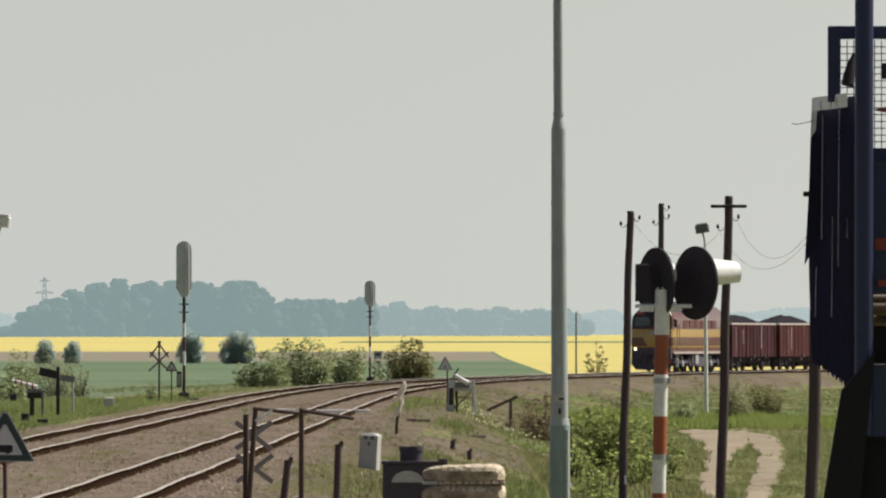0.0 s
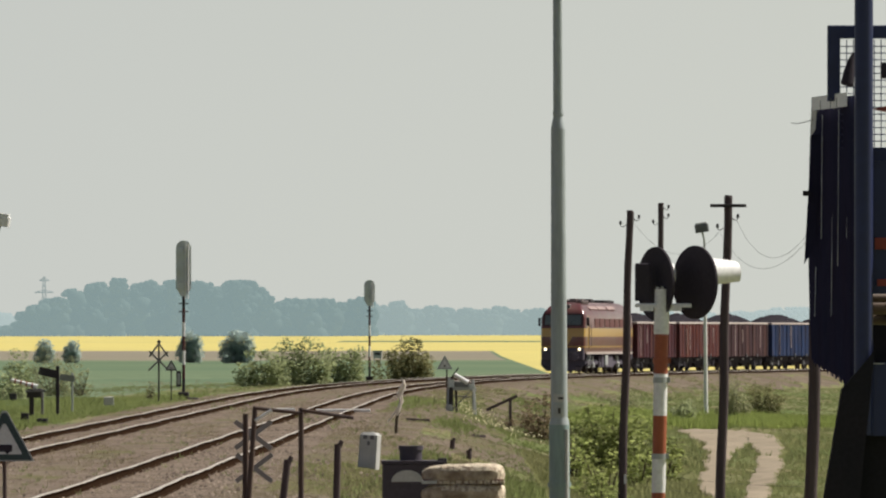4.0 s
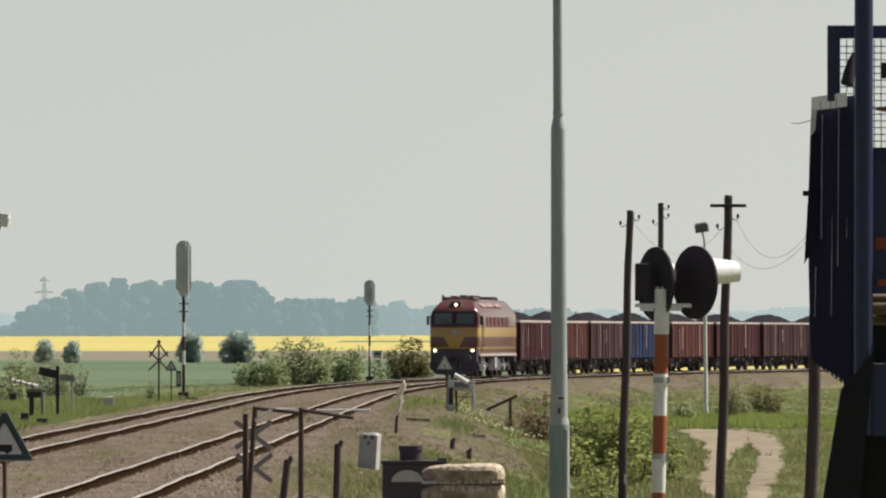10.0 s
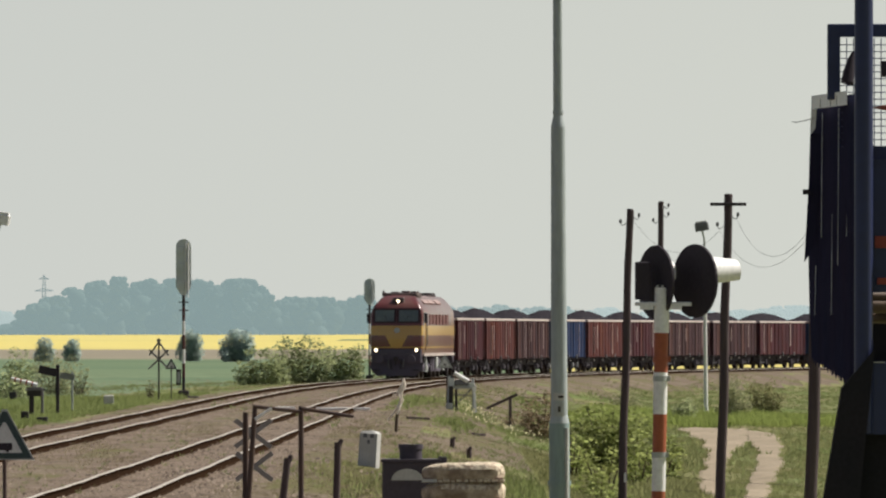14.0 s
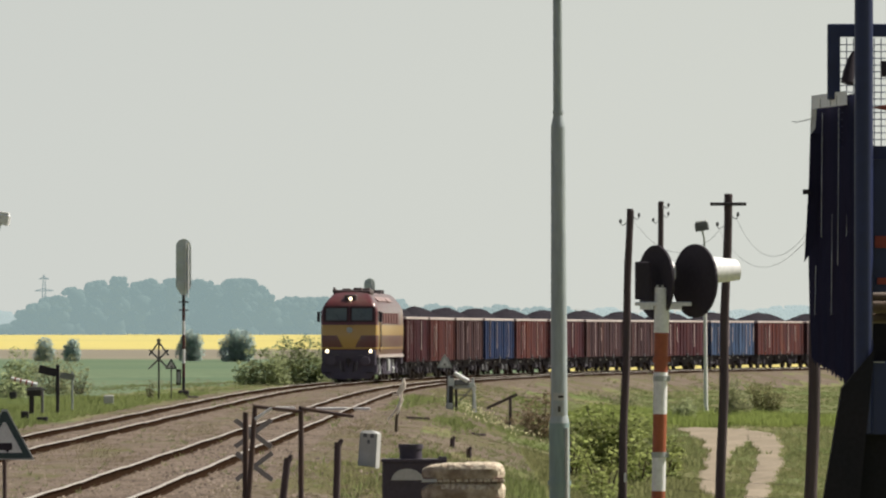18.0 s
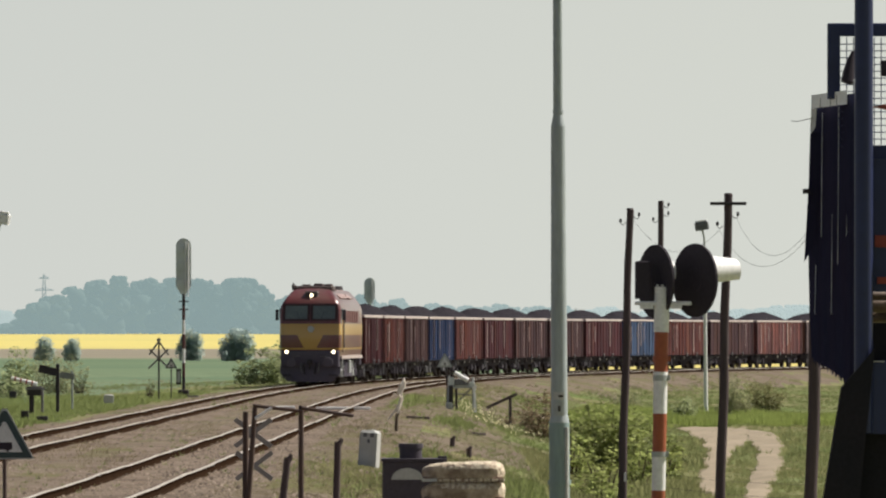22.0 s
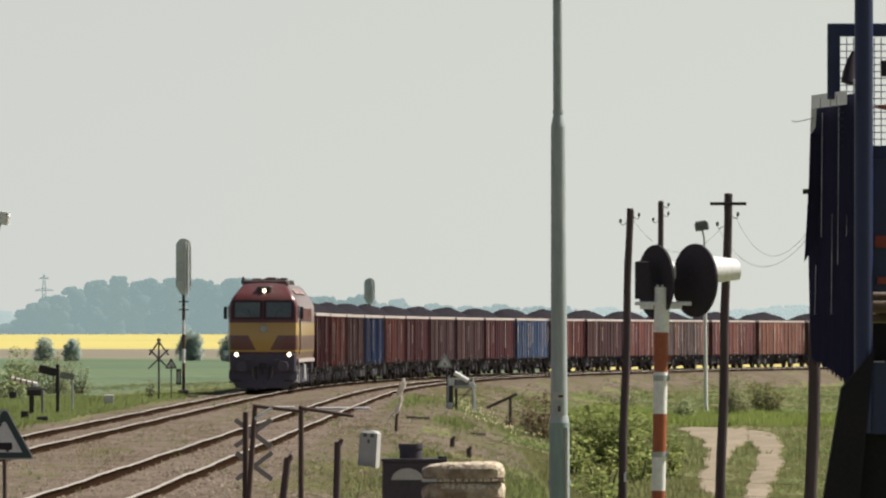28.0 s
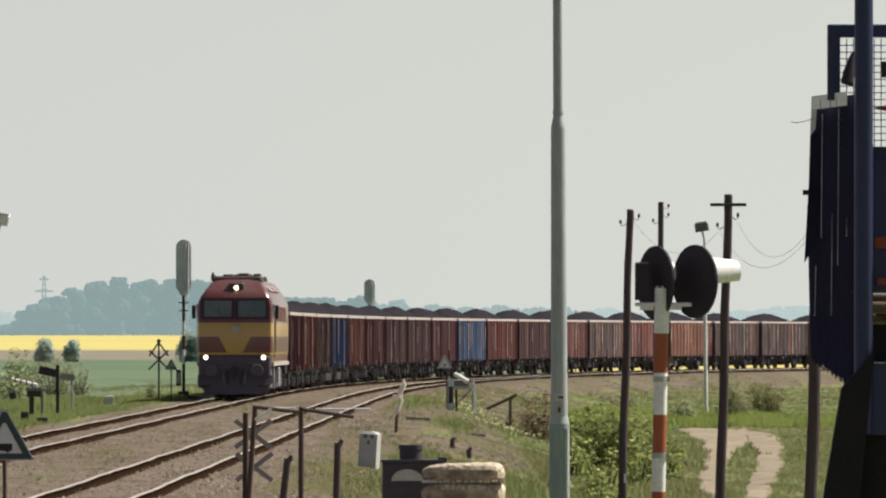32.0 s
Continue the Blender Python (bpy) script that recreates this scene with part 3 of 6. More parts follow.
def bush(name, x, y, width, height, mat, label, category="bush", seed=1, leaf=0.07, per=2.6, clumps=16, trunk=0.025, group="", sparse=False, full=False):
    r = random.Random(seed)
    z = ground_at(x, y) - 0.03
    b = thing(name, pose(x, y, z), label, category, group)
    centres = []
    clumps = int(clumps * 1.6)
    for i in range(clumps):
        fx = (i + 0.5) / clumps * 2 - 1 + r.uniform(-0.1, 0.1)
        px, py = fx * width / 2 * 0.86, r.uniform(-0.3, 0.3) * width * 0.6
        top = height * (0.55 + 0.45 * math.sqrt(max(0.05, 1 - fx * fx))) * r.uniform(0.5, 1.08)
        rad = min(width, height) * r.uniform(0.09, 0.19) * (0.55 if sparse else 1)
        levels = r.randint(3, 4)
        for j in range(levels):
            cz = top * (0.2 + 0.72 * j / (levels - 1)) - rad * 0.4
            centres.append((px * (0.75 + 0.25 * j / levels) + r.uniform(-0.3, 0.3) * rad, py + r.uniform(-0.4, 0.4), max(rad * 0.5, cz), rad * r.uniform(0.6, 1.1)))
        if i % 3 == 0 or sparse:
            w = trunk * r.uniform(0.7, 1.2)
            part("stem", Shape().loft([(px * 0.25, py * 0.3, -0.05), (px * 0.6, py * 0.6, top * 0.45), (px, py, top * 0.92)], [w, w * 0.7, w * 0.2], 6), M_TWIG, b)
    if full:
        centres += [(dx * width, 0, height * q, height * 0.24) for dx, q in ((-0.24, 0.32), (0.24, 0.32), (0.0, 0.34), (-0.14, 0.62), (0.16, 0.6), (0.0, 0.74))]
    crown = new("crown", leaf_cloud(centres, per, leaf, seed))
    crown.data.materials.append(mat)
    crown.parent = b
    return b


# by the second track and the farm track
bush("hedge_bush", 4.22489, 196, 2.17778, 1.96, M_LEAF, "dense leafy green bush below the embankment", seed=3, leaf=0.075, per=2.2, clumps=22)
bush("hedge_bush", 3.04681, 182, 1.21333, 1.66, M_LEAF_PALE, "pale leafy bush below the embankment", seed=23, leaf=0.065, per=2.6, clumps=12)
bush("hedge_bush", 4.48474, 176, 1.04296, 1.50, M_LEAF_PALE, "pale leafy bush beside a telegraph pole", seed=24, leaf=0.065, per=2.6, clumps=10)
bush("hedge_bush", 5.35, 188, 1.5, 1.55, M_LEAF, "leafy green bush at the edge of the farm track", seed=61, leaf=0.07, per=2.4, clumps=14)
bush("bush", 3.27111, 160, 1.65926, 0.80, M_LEAF_PALE, "low weedy bush in long grass", seed=25, leaf=0.05, per=2.8, clumps=14)
bush("bush", 3.55, 168, 1.2, 1.15, M_LEAF_LIME, "fresh yellow-green shoots in front of the hedge", seed=62, leaf=0.06, per=2.0, clumps=9)
bush("bramble", 3.2037, 250, 1.38889, 1.57407, M_BRAMBLE, "reddish olive bramble on the bank", seed=4, leaf=0.06, per=3.2, clumps=12)
bush("bramble", 2.54237, 262, 1.35852, 0.67926, M_BRAMBLE, "low reddish bramble on the bank", seed=26, leaf=0.045, per=3.0, clumps=10)
for i, (bx, by, bw, bh, bm, words) in enumerate(((9.6, 305, 1.2, 1.15, M_LEAF_MID, "low grey-green weeds on the meadow edge"), (11.95, 312, 1.55, 2.0, M_LEAF_SOFT, "tall pale green weeds beside a telegraph pole"), (7.0, 268, 1.0, 0.9, M_LEAF_PALE, "low green bush in long grass by the farm track"),
                                                 (14.1, 335, 1.9, 1.7, M_LEAF_OLIVE, "olive brown weedy bush on the bank"), (7.9, 330, 1.6, 1.3, M_LEAF_SOFT, "pale green weeds on the bank"))):
    bush("bush", bx, by, bw, bh, bm, words, seed=40 + i, leaf=0.05, per=3.4, clumps=14, group="bushes by the farm track")
# beyond the running line
bush("hawthorn_bush", -7.83889, 425, 4.09259, 2.8963, M_LEAF_MID, "broad green bush beside the running line", seed=8, leaf=0.10, per=3.0, clumps=22)
bush("hawthorn_bush", -9.92444, 420, 3.42222, 2.48889, M_LEAF_MID, "pale green bush beside the running line", seed=9, leaf=0.10, per=3.0, clumps=18)
bush("hawthorn_bush", -5.67111, 440, 2.93333, 2.77037, M_LEAF_MID, "pale green bush beside the running line", seed=10, leaf=0.10, per=3.0, clumps=14)
bush("elder_bush", -2.05407, 470, 3.0637, 2.92444, M_LEAF_OLIVE, "round olive green bush near the far signal", seed=11, leaf=0.12, per=3.4, clumps=18)
bush("hazel_bush", -18.37333, 360, 2.4, 2.4, M_LEAF_SOFT, "thin olive green shrub at the field edge", seed=12, leaf=0.05, per=1.5, clumps=13)
bush("hazel_bush", -20.8, 375, 1.9, 2.3, M_LEAF_MID, "hazy green shrub at the field edge", seed=33, leaf=0.07, per=2.6, clumps=14)
bush("hazel_bush", -19.24148, 340, 1.76296, 1.38519, M_LEAF_MID, "dark green shrub at the field edge", seed=13, leaf=0.08, per=2.8, clumps=12)
bush("hazel_bush", -16.9, 355, 1.3, 1.5, M_LEAF_SOFT, "sparse olive shrub behind the sign boards", seed=63, leaf=0.06, per=1.6, clumps=9, sparse=True)
bush("young_shrub", -12.2, 318, 0.5, 0.9, M_LEAF_SOFT, "thin young shrub at the edge of the cereal field", seed=64, leaf=0.05, per=1.8, clumps=5, sparse=True)
bush("field_tree", -32.44889, 980, 3.5, 4.2, M_LEAF_FAR, "small round tree standing in the field", "tree", seed=14, leaf=0.15, per=5.0, full=True, clumps=18)
bush("field_tree", -25.88444, 960, 5.0, 4.3, M_LEAF_FAR, "small round tree standing in the field", "tree", seed=15, leaf=0.15, per=5.0, full=True, clumps=22)
bush("field_tree", -50.7, 970, 2.6, 3.2, M_LEAF_FAR, "small round tree standing in the field", "tree", seed=71, leaf=0.15, per=5.0, full=True, clumps=16)
bush("field_tree", -47.4, 975, 2.4, 3.0, M_LEAF_FAR, "small round tree standing in the field", "tree", seed=72, leaf=0.15, per=5.0, full=True, clumps=14)
bush("sapling", 12.04444, 600, 2.22222, 3.33333, M_LEAF_OLIVE, "thin young tree with sparse leaves", "tree", seed=16, leaf=0.12, per=3.0, clumps=9, sparse=True)
bush("bush", -3.23556, 520, 4.62222, 1.73333, M_LEAF_OLIVE, "low scrub beyond the running line", seed=17, leaf=0.12, per=3.0, clumps=12)

# ------------------------------------------------------------ far woods


def woods(name, dist, spans, mat, label, seed, crown, fine=True):
    """A closed line of tree crowns. spans: bearings in thousandths of a radian from, to, and tree height at both ends."""
    r = np.random.default_rng(seed)
    ico = [(0, 0, 1), (0.894, 0, 0.447), (0.276, 0.851, 0.447), (-0.724, 0.526, 0.447), (-0.724, -0.526, 0.447), (0.276, -0.851, 0.447),
           (0.724, 0.526, -0.447), (-0.276, 0.851, -0.447), (-0.894, 0, -0.447), (-0.276, -0.851, -0.447), (0.724, -0.526, -0.447), (0, 0, -1)]
    faces = [(0, 1, 2), (0, 2, 3), (0, 3, 4), (0, 4, 5), (0, 5, 1), (1, 6, 2), (2, 7, 3), (3, 8, 4), (4, 9, 5), (5, 10, 1), (2, 6, 7), (3, 7, 8), (4, 8, 9), (5, 9, 10), (1, 10, 6),
             (6, 11, 7), (7, 11, 8), (8, 11, 9), (9, 11, 10), (10, 11, 6)]
    cut, seen = [], {}
    for a, c, e in faces:
        mids = []
        for p, q in ((a, c), (c, e), (e, a)):
            key = (min(p, q), max(p, q))
            if key not in seen:
                m = Vector(ico[p]) + Vector(ico[q])
                seen[key] = len(ico)
                ico.append(tuple(m.normalized() * r.uniform(0.92, 1.1)))
            mids.append(seen[key])
        cut += [(a, mids[0], mids[2]), (c, mids[1], mids[0]), (e, mids[2], mids[1]), tuple(mids)]
    faces = cut if fine else faces
    places, inner = [], []
    base = ground_at(0, dist) - 1
    for b0, b1, h0, h1 in spans:
        n = int((b1 - b0) / 1000 * dist / crown * 2.6)
        for i in range(n):
            k = (i + r.random()) / n
            x = dist * (b0 + (b1 - b0) * k) / 1000
            h = (h0 + (h1 - h0) * k) * (0.84 + 0.18 * r.random()) + 0.12 * crown * math.sin(k * 17 + b0)
            y = dist + r.uniform(0, 120)
            for j in range(10):
                rad = crown * r.uniform(0.4, 0.62)
                inner.append((x + r.normal(0, crown * 0.4), y + 4, base + max(rad * 0.4, (h - rad * 1.5) * (j + 0.5 * r.random()) / 10), rad, rad, r.random() * 6.28))
            for j in range(46):
                rad = crown * r.uniform(0.10, 0.24)
                z = base + max(rad, h - rad - abs(r.normal(0, 0.3)) * h * (0.3 if j < 30 else 1.0))
                spread = crown * 0.62 * math.sqrt(max(0.1, min(1, 2.2 * (h - (z - base)) / h + 0.15)))
                places.append((x + r.uniform(-1, 1) * spread, y + r.uniform(-1, 0.3) * spread, z, rad, rad * r.uniform(0.7, 1.0), r.random() * 6.28))
    places += inner
    ob = scatter_mesh(name, ico, faces, places, mat, label, "woods")
    ob.data.polygons.foreach_set("use_smooth", [True] * len(ob.data.polygons))
    return ob


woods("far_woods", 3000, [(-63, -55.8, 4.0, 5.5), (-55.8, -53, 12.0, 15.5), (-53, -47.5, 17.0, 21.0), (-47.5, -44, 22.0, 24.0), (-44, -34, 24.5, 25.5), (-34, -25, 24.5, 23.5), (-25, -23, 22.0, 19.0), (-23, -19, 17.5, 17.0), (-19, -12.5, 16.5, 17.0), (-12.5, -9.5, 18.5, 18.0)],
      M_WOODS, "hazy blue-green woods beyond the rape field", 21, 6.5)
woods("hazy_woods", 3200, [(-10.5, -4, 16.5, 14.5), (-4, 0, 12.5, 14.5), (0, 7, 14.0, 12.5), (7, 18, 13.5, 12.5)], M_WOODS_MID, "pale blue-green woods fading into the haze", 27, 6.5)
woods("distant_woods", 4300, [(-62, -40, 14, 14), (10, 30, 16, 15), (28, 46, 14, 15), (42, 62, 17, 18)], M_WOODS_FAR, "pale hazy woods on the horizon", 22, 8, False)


def build_pylon():
    p = thing("pylon", pose(-160.81111, 3075, ground_at(-160.81111, 3075) + 0.0), "distant grey lattice power pylon", "pylon")
    s = Shape()
    for a, b in ((-1, -1), (1, -1), (1, 1), (-1, 1)):
        s.tube((a * 1.6, b * 1.6, 0), (a * 0.3, b * 0.3, 24), 0.2, 0.16, 4)
    for i in range(10):
        w0, w1 = 1.6 - 0.13 * i, 1.6 - 0.13 * (i + 1)
        s.tube((-w0, -w0, 2.4 * i), (w1, -w1, 2.4 * i + 2.4), 0.09, 0.09, 4)
        s.tube((w0, -w0, 2.4 * i), (-w1, -w1, 2.4 * i + 2.4), 0.09, 0.09, 4)
    part("lattice_mast", s, M_PYLON, p)
    for z, w in ((17.6, 3.8), (22.4, 2.0)):
        part("cross_arm", Shape().tube((-w, 0, z), (w, 0, z), 0.2, 0.2, 5).tube((-w, 0, z), (0, 0, z + 1), 0.12, 0.12, 4).tube((w, 0, z), (0, 0, z + 1), 0.12, 0.12, 4), M_PYLON, p)


build_pylon()

# ------------------------------------------------------------ engine


def livery():
    """Maroon body with a yellow waist band, thin yellow sill line and, on the nose, a yellow tapering bib."""
    m = material("maroon_engine_paint", (0.14, 0.036, 0.036), 0.30, second=(0.11, 0.033, 0.033), scale=1.2, mix=0.6, third=(0.13, 0.062, 0.052), third_scale=0.7)
    n, l = m.node_tree.nodes, m.node_tree.links
    b = n["Principled BSDF"]
    old = b.inputs["Base Color"].links[0].from_socket
    co = n.new("ShaderNodeTexCoord")
    sep = n.new("ShaderNodeSeparateXYZ")
    l.new(co.outputs["Object"], sep.inputs[0])

    def op(o, a, c):
        q = n.new("ShaderNodeMath")
        q.operation = o
        for i, v in enumerate((a, c)):
            if isinstance(v, (int, float)):
                q.inputs[i].default_value = v
            else:
                l.new(v, q.inputs[i])
        return q.outputs[0]

    x, y, z = sep.outputs
    both = lambda a, c: op("MULTIPLY", a, c)
    between = lambda v, lo, hi: both(op("GREATER_THAN", v, lo), op("LESS_THAN", v, hi))
    mask = op("MAXIMUM", between(z, 2.37, 2.91), between(z, 1.67, 1.75))
    half = op("ADD", 0.30, op("MULTIPLY", op("SUBTRACT", z, 1.75), 0.52))
    bib = both(both(between(z, 1.70, 2.40), op("LESS_THAN", op("ABSOLUTE", x, 0), half)), op("LESS_THAN", y, -8.2))
    mask = op("MAXIMUM", mask, bib)
    posts = both(both(between(z, 1.70, 3.70), op("GREATER_THAN", y, -8.3)), op("LESS_THAN", op("ABSOLUTE", op("SUBTRACT", op("ABSOLUTE", op("ADD", y, 0.2), 0), 7.2), 0), 0.14))
    mask = op("MAXIMUM", mask, posts)
    mx = n.new("ShaderNodeMix")
    mx.data_type = "RGBA"
    l.new(mask, mx.inputs["Factor"])
    l.new(old, mx.inputs["A"])
    mx.inputs["B"].default_value = (0.44, 0.265, 0.055, 1)
    l.new(mx.outputs["Result"], b.inputs["Base Color"])
    b.inputs["Coat Weight"].default_value, b.inputs["Coat Roughness"].default_value = 0.6, 0.22
    return m


M_ENGINE = livery()
M_ENGINE_PLAIN = material("maroon_roof_paint", (0.13, 0.035, 0.035), 0.5, second=(0.10, 0.03, 0.03), scale=1.5, mix=0.6)
M_ENGINE_DARK = material("dark_maroon_paint", (0.05, 0.016, 0.018), 0.5)
M_ROOF_PALE = material("dusty_roof_panel", (0.36, 0.25, 0.235), 0.5, second=(0.28, 0.19, 0.175), scale=2, mix=0.6)
M_ROOF_GEAR = material("sooty_maroon_roof_gear", (0.085, 0.055, 0.055), 0.6, second=(0.06, 0.042, 0.042), scale=3)
# grey-teal sky reflection is put into the glass base colour
M_GLASS = material("sky_tinted_cab_glass", (0.10, 0.125, 0.14), 0.10, second=(0.16, 0.19, 0.19), scale=1.0, mix=0.6)
M_HEADLAMP = glow("lit_headlamp", (1.0, 0.84, 0.55), 3.0)
# underframe black is lifted and blued in base colour to imitate haze
M_CHASSIS = material("haze_lifted_underframe", (0.096, 0.086, 0.112), 0.85, 0.0, second=(0.108, 0.096, 0.118), scale=3, mix=0.5, spec=0.2)
M_GEAR = material("sooty_running_gear", (0.040, 0.036, 0.046), 0.85, second=(0.058, 0.052, 0.06), scale=3, mix=0.5, spec=0.2)
M_WHEEL = material("rusty_wheel_steel", (0.07, 0.052, 0.045), 0.7, 0.2, second=(0.05, 0.04, 0.036), scale=4)
M_COAL = material("heaped_black_coal", (0.026, 0.024, 0.029), 1.0, second=(0.036, 0.033, 0.039), scale=4, mix=0.4, bump=1.0, bump_scale=7, spec=0.0)
M_RIM = material("pale_worn_wagon_rim", (0.50, 0.45, 0.42), 0.6, second=(0.36, 0.29, 0.26), scale=2, mix=0.5)


def plain_wheelset(parent, y, r):
    s = Shape()
    for c in (-0.72, 0.72):
        a = 0.07 if c > 0 else -0.07
        s.tube((c - a, 0, 0), (c + a, 0, 0), r, r, 18)
        s.tube((c - a * 1.3, 0, 0), (c - a * 0.9, 0, 0), r + 0.03, r + 0.03, 18)
        s.tube((c + a, 0, 0), (c + a * 1.6, 0, 0), r * 0.35, r * 0.3, 8)
        for i in range(5):
            q = i * 2 * math.pi / 5
            s.tube((c + a, 0.62 * r * math.cos(q), 0.62 * r * math.sin(q)), (c + a * 1.25, 0.62 * r * math.cos(q), 0.62 * r * math.sin(q)), r * 0.1, r * 0.1, 5)
    s.tube((-0.7, 0, 0), (0.7, 0, 0), 0.09, 0.09, 8)
    w = part("wheelset", s, M_WHEEL, parent)
    w.matrix_local = pose(0, y, r)
    return w


def build_engine():
    e = thing("locomotive", pose(0, 0, 0), "maroon and yellow diesel locomotive with lit headlamps", "locomotive")
    half = [(1.36, 1.22), (1.42, 1.7), (1.43, 2.3), (1.43, 2.9), (1.42, 3.42), (1.39, 3.60), (1.28, 3.82), (1.12, 4.05), (0.96, 4.27), (0.80, 4.38), (0.36, 4.43)]
    prof = half + [(-x, z) for x, z in reversed(half)]

    def nose(z):
        return -8.62 + (0.0 if z < 2.75 else 0.30 * min(1, (z - 2.75) / 1.0)) + (0.0 if z < 3.75 else 1.3 * ((z - 3.75) / 0.69) ** 1.6) + 0.12 * max(0, (1.7 - z) / 0.5)

    k = len(prof)
    rings = []
    for end in (1, -1):
        steps = [(0.0, 0.86), (0.03, 0.94), (0.12, 0.98), (0.3, 1.0)]
        rr = [[(x * w, end * (nose(z) + o), z) for x, z in prof] for o, w in steps]
        rings += rr if end == 1 else rr[::-1]
    s = Shape()
    s.add([p for ring in rings for p in ring], [(i * k + j, i * k + (j + 1) % k, (i + 1) * k + (j + 1) % k, (i + 1) * k + j) for i in range(len(rings) - 1) for j in range(k)])
    for base in (0, (len(rings) - 1) * k):
        s.f += [(base + j, base + j + 1, base + k - 2 - j, base + k - 1 - j) for j in range(k // 2 - 1)]
    part("body", s, M_ENGINE, e, "maroon body with yellow band", smooth=True)
    # windscreens in rubber frames, both ends
    for end in (1, -1):
        for sd in (-1, 1):
            def pt(x, z, out):
                return (sd * x, end * (nose(z) - out - 0.035 * max(0, 1 - x)), z)
            for nm, x0, x1, z0, z1, out, mat in (("window_frame", 0.02, 1.27, 2.93, 3.72, 0.012, M_ENGINE_DARK), ("windscreen", 0.13, 1.15, 3.02, 3.62, 0.028, M_GLASS)):
                q = Shape()
                q.add([pt(x0, z0, out), pt(x1, z0, out), pt(x1, z1, out), pt(x0, z1, out), pt(x0, z0, out - 0.09), pt(x1, z0, out - 0.14), pt(x1, z1, out - 0.14), pt(x0, z1, out - 0.09)],
                      [(0, 1, 2, 3), (7, 6, 5, 4), (0, 4, 5, 1), (1, 5, 6, 2), (2, 6, 7, 3), (3, 7, 4, 0)])
                part(nm, q, mat, e)
            part("wiper", Shape().tube(pt(0.5, 3.04, 0.05), pt(0.62, 3.35, 0.05), 0.008, 0.008, 5), M_BLACK, e)
    # lamps at the front
    yl = -8.66
    for x, z, r in ((-1.12, 1.50, 0.085), (1.12, 1.50, 0.085), (0.03, 4.10, 0.085)):
        y = yl - 0.05 if z < 2 else nose(4.1) - 0.16
        h = part("headlamp", Shape().tube((x, y + 0.3, z), (x, y - 0.03, z), r * 1.55, r * 1.4, 16), M_CHASSIS if z < 2 else M_ENGINE_DARK, e)
        part("lens", Shape().tube((x, y - 0.03, z), (x, y - 0.05, z), r, r * 0.9, 16), M_HEADLAMP, h, "glowing warm white lens")
    part("lamp_housing", Shape().box(-0.27, 0.33, nose(4.1) - 0.13, nose(4.1) + 0.8, 3.88, 4.30, 0.05), M_ROOF_GEAR, e, "dusty lamp housing on the roof")
    part("emblem", Shape().tube((0.03, -8.66, 2.55), (0.03, -8.69, 2.55), 0.15, 0.13, 14), M_GREY_PAINT, e, "round pale grey emblem")
    # mirrors, handrails, side windows
    for sd in (-1, 1):
        part("mirror", Shape().box(sd * 1.56 - 0.07, sd * 1.56 + 0.07, -8.25, -8.18, 2.95, 3.45, 0.02).tube((sd * 1.4, -8.2, 3.4), (sd * 1.56, -8.2, 3.4), 0.015, 0.015, 5), M_BLACK, e)
        part("handrail", Shape().tube((sd * 1.47, -7.35, 1.7), (sd * 1.47, -7.35, 3.1), 0.014, 0.014, 6), M_OLD_GREY, e)
        part("handrail", Shape().tube((sd * 1.47, -6.65, 1.7), (sd * 1.47, -6.65, 3.1), 0.014, 0.014, 6), M_OLD_GREY, e)
        part("side_window", Shape().box(sd * 1.445 - 0.02, sd * 1.445 + 0.02, -8.05, -7.45, 2.98, 3.5), M_GLASS, e)
        part("cab_door", Shape().box(sd * 1.44 - 0.015, sd * 1.44 + 0.015, -7.3, -6.7, 1.5, 3.4), M_ENGINE, e)
        for i in range(6):
            part("grille", Shape().box(sd * 1.44 - 0.02, sd * 1.44 + 0.02, -5.3 + i * 1.75, -4.0 + i * 1.75, 2.86, 3.4), M_ENGINE_PLAIN, e)
        part("sill", Shape().box(sd * 1.40 - 0.05, sd * 1.40 + 0.05, -8.2, 8.2, 1.18, 1.32), M_RIM, e)
        part("steps", Shape().box(sd * 1.32 - 0.1, sd * 1.32 + 0.1, -7.3, -6.75, 0.35, 0.4).box(sd * 1.32 - 0.1, sd * 1.32 + 0.1, -7.3, -6.75, 0.8, 0.85).box(sd * 1.4 - 0.02, sd * 1.4 + 0.02, -7.34, -7.28, 0.33, 1.25).box(sd * 1.4 - 0.02, sd * 1.4 + 0.02, -6.78, -6.72, 0.33, 1.25), M_GREY_PAINT, e)
    # roof gear
    part("roof_walkway", Shape().box(-0.94, 0.94, -6.9, -4.6, 4.34, 4.55, 0.06).box(-0.98, -0.80, -6.7, -6.3, 4.4, 4.60, 0.03).box(0.62, 0.92, -6.8, -6.2, 4.4, 4.64, 0.04).box(0.05, 0.45, -6.6, -5.6, 4.5, 4.66, 0.03).box(-0.55, -0.15, -6.2, -5.2, 4.5, 4.62, 0.03).tube((-0.9, -6.75, 4.5), (-0.9, -6.75, 4.68), 0.05, 0.04, 8), M_ROOF_GEAR, e)
    part("exhaust_stack", Shape().box(-0.35, 0.35, -0.9, 0.1, 4.38, 4.66, 0.05), M_DARK_METAL, e)
    part("radiator_fan", Shape().tube((0, 4.4, 4.4), (0, 4.4, 4.6), 0.75, 0.7, 18), M_DARK_METAL, e)
    part("radiator_fan", Shape().tube((0, 6.2, 4.4), (0, 6.2, 4.58), 0.6, 0.55, 18), M_DARK_METAL, e)
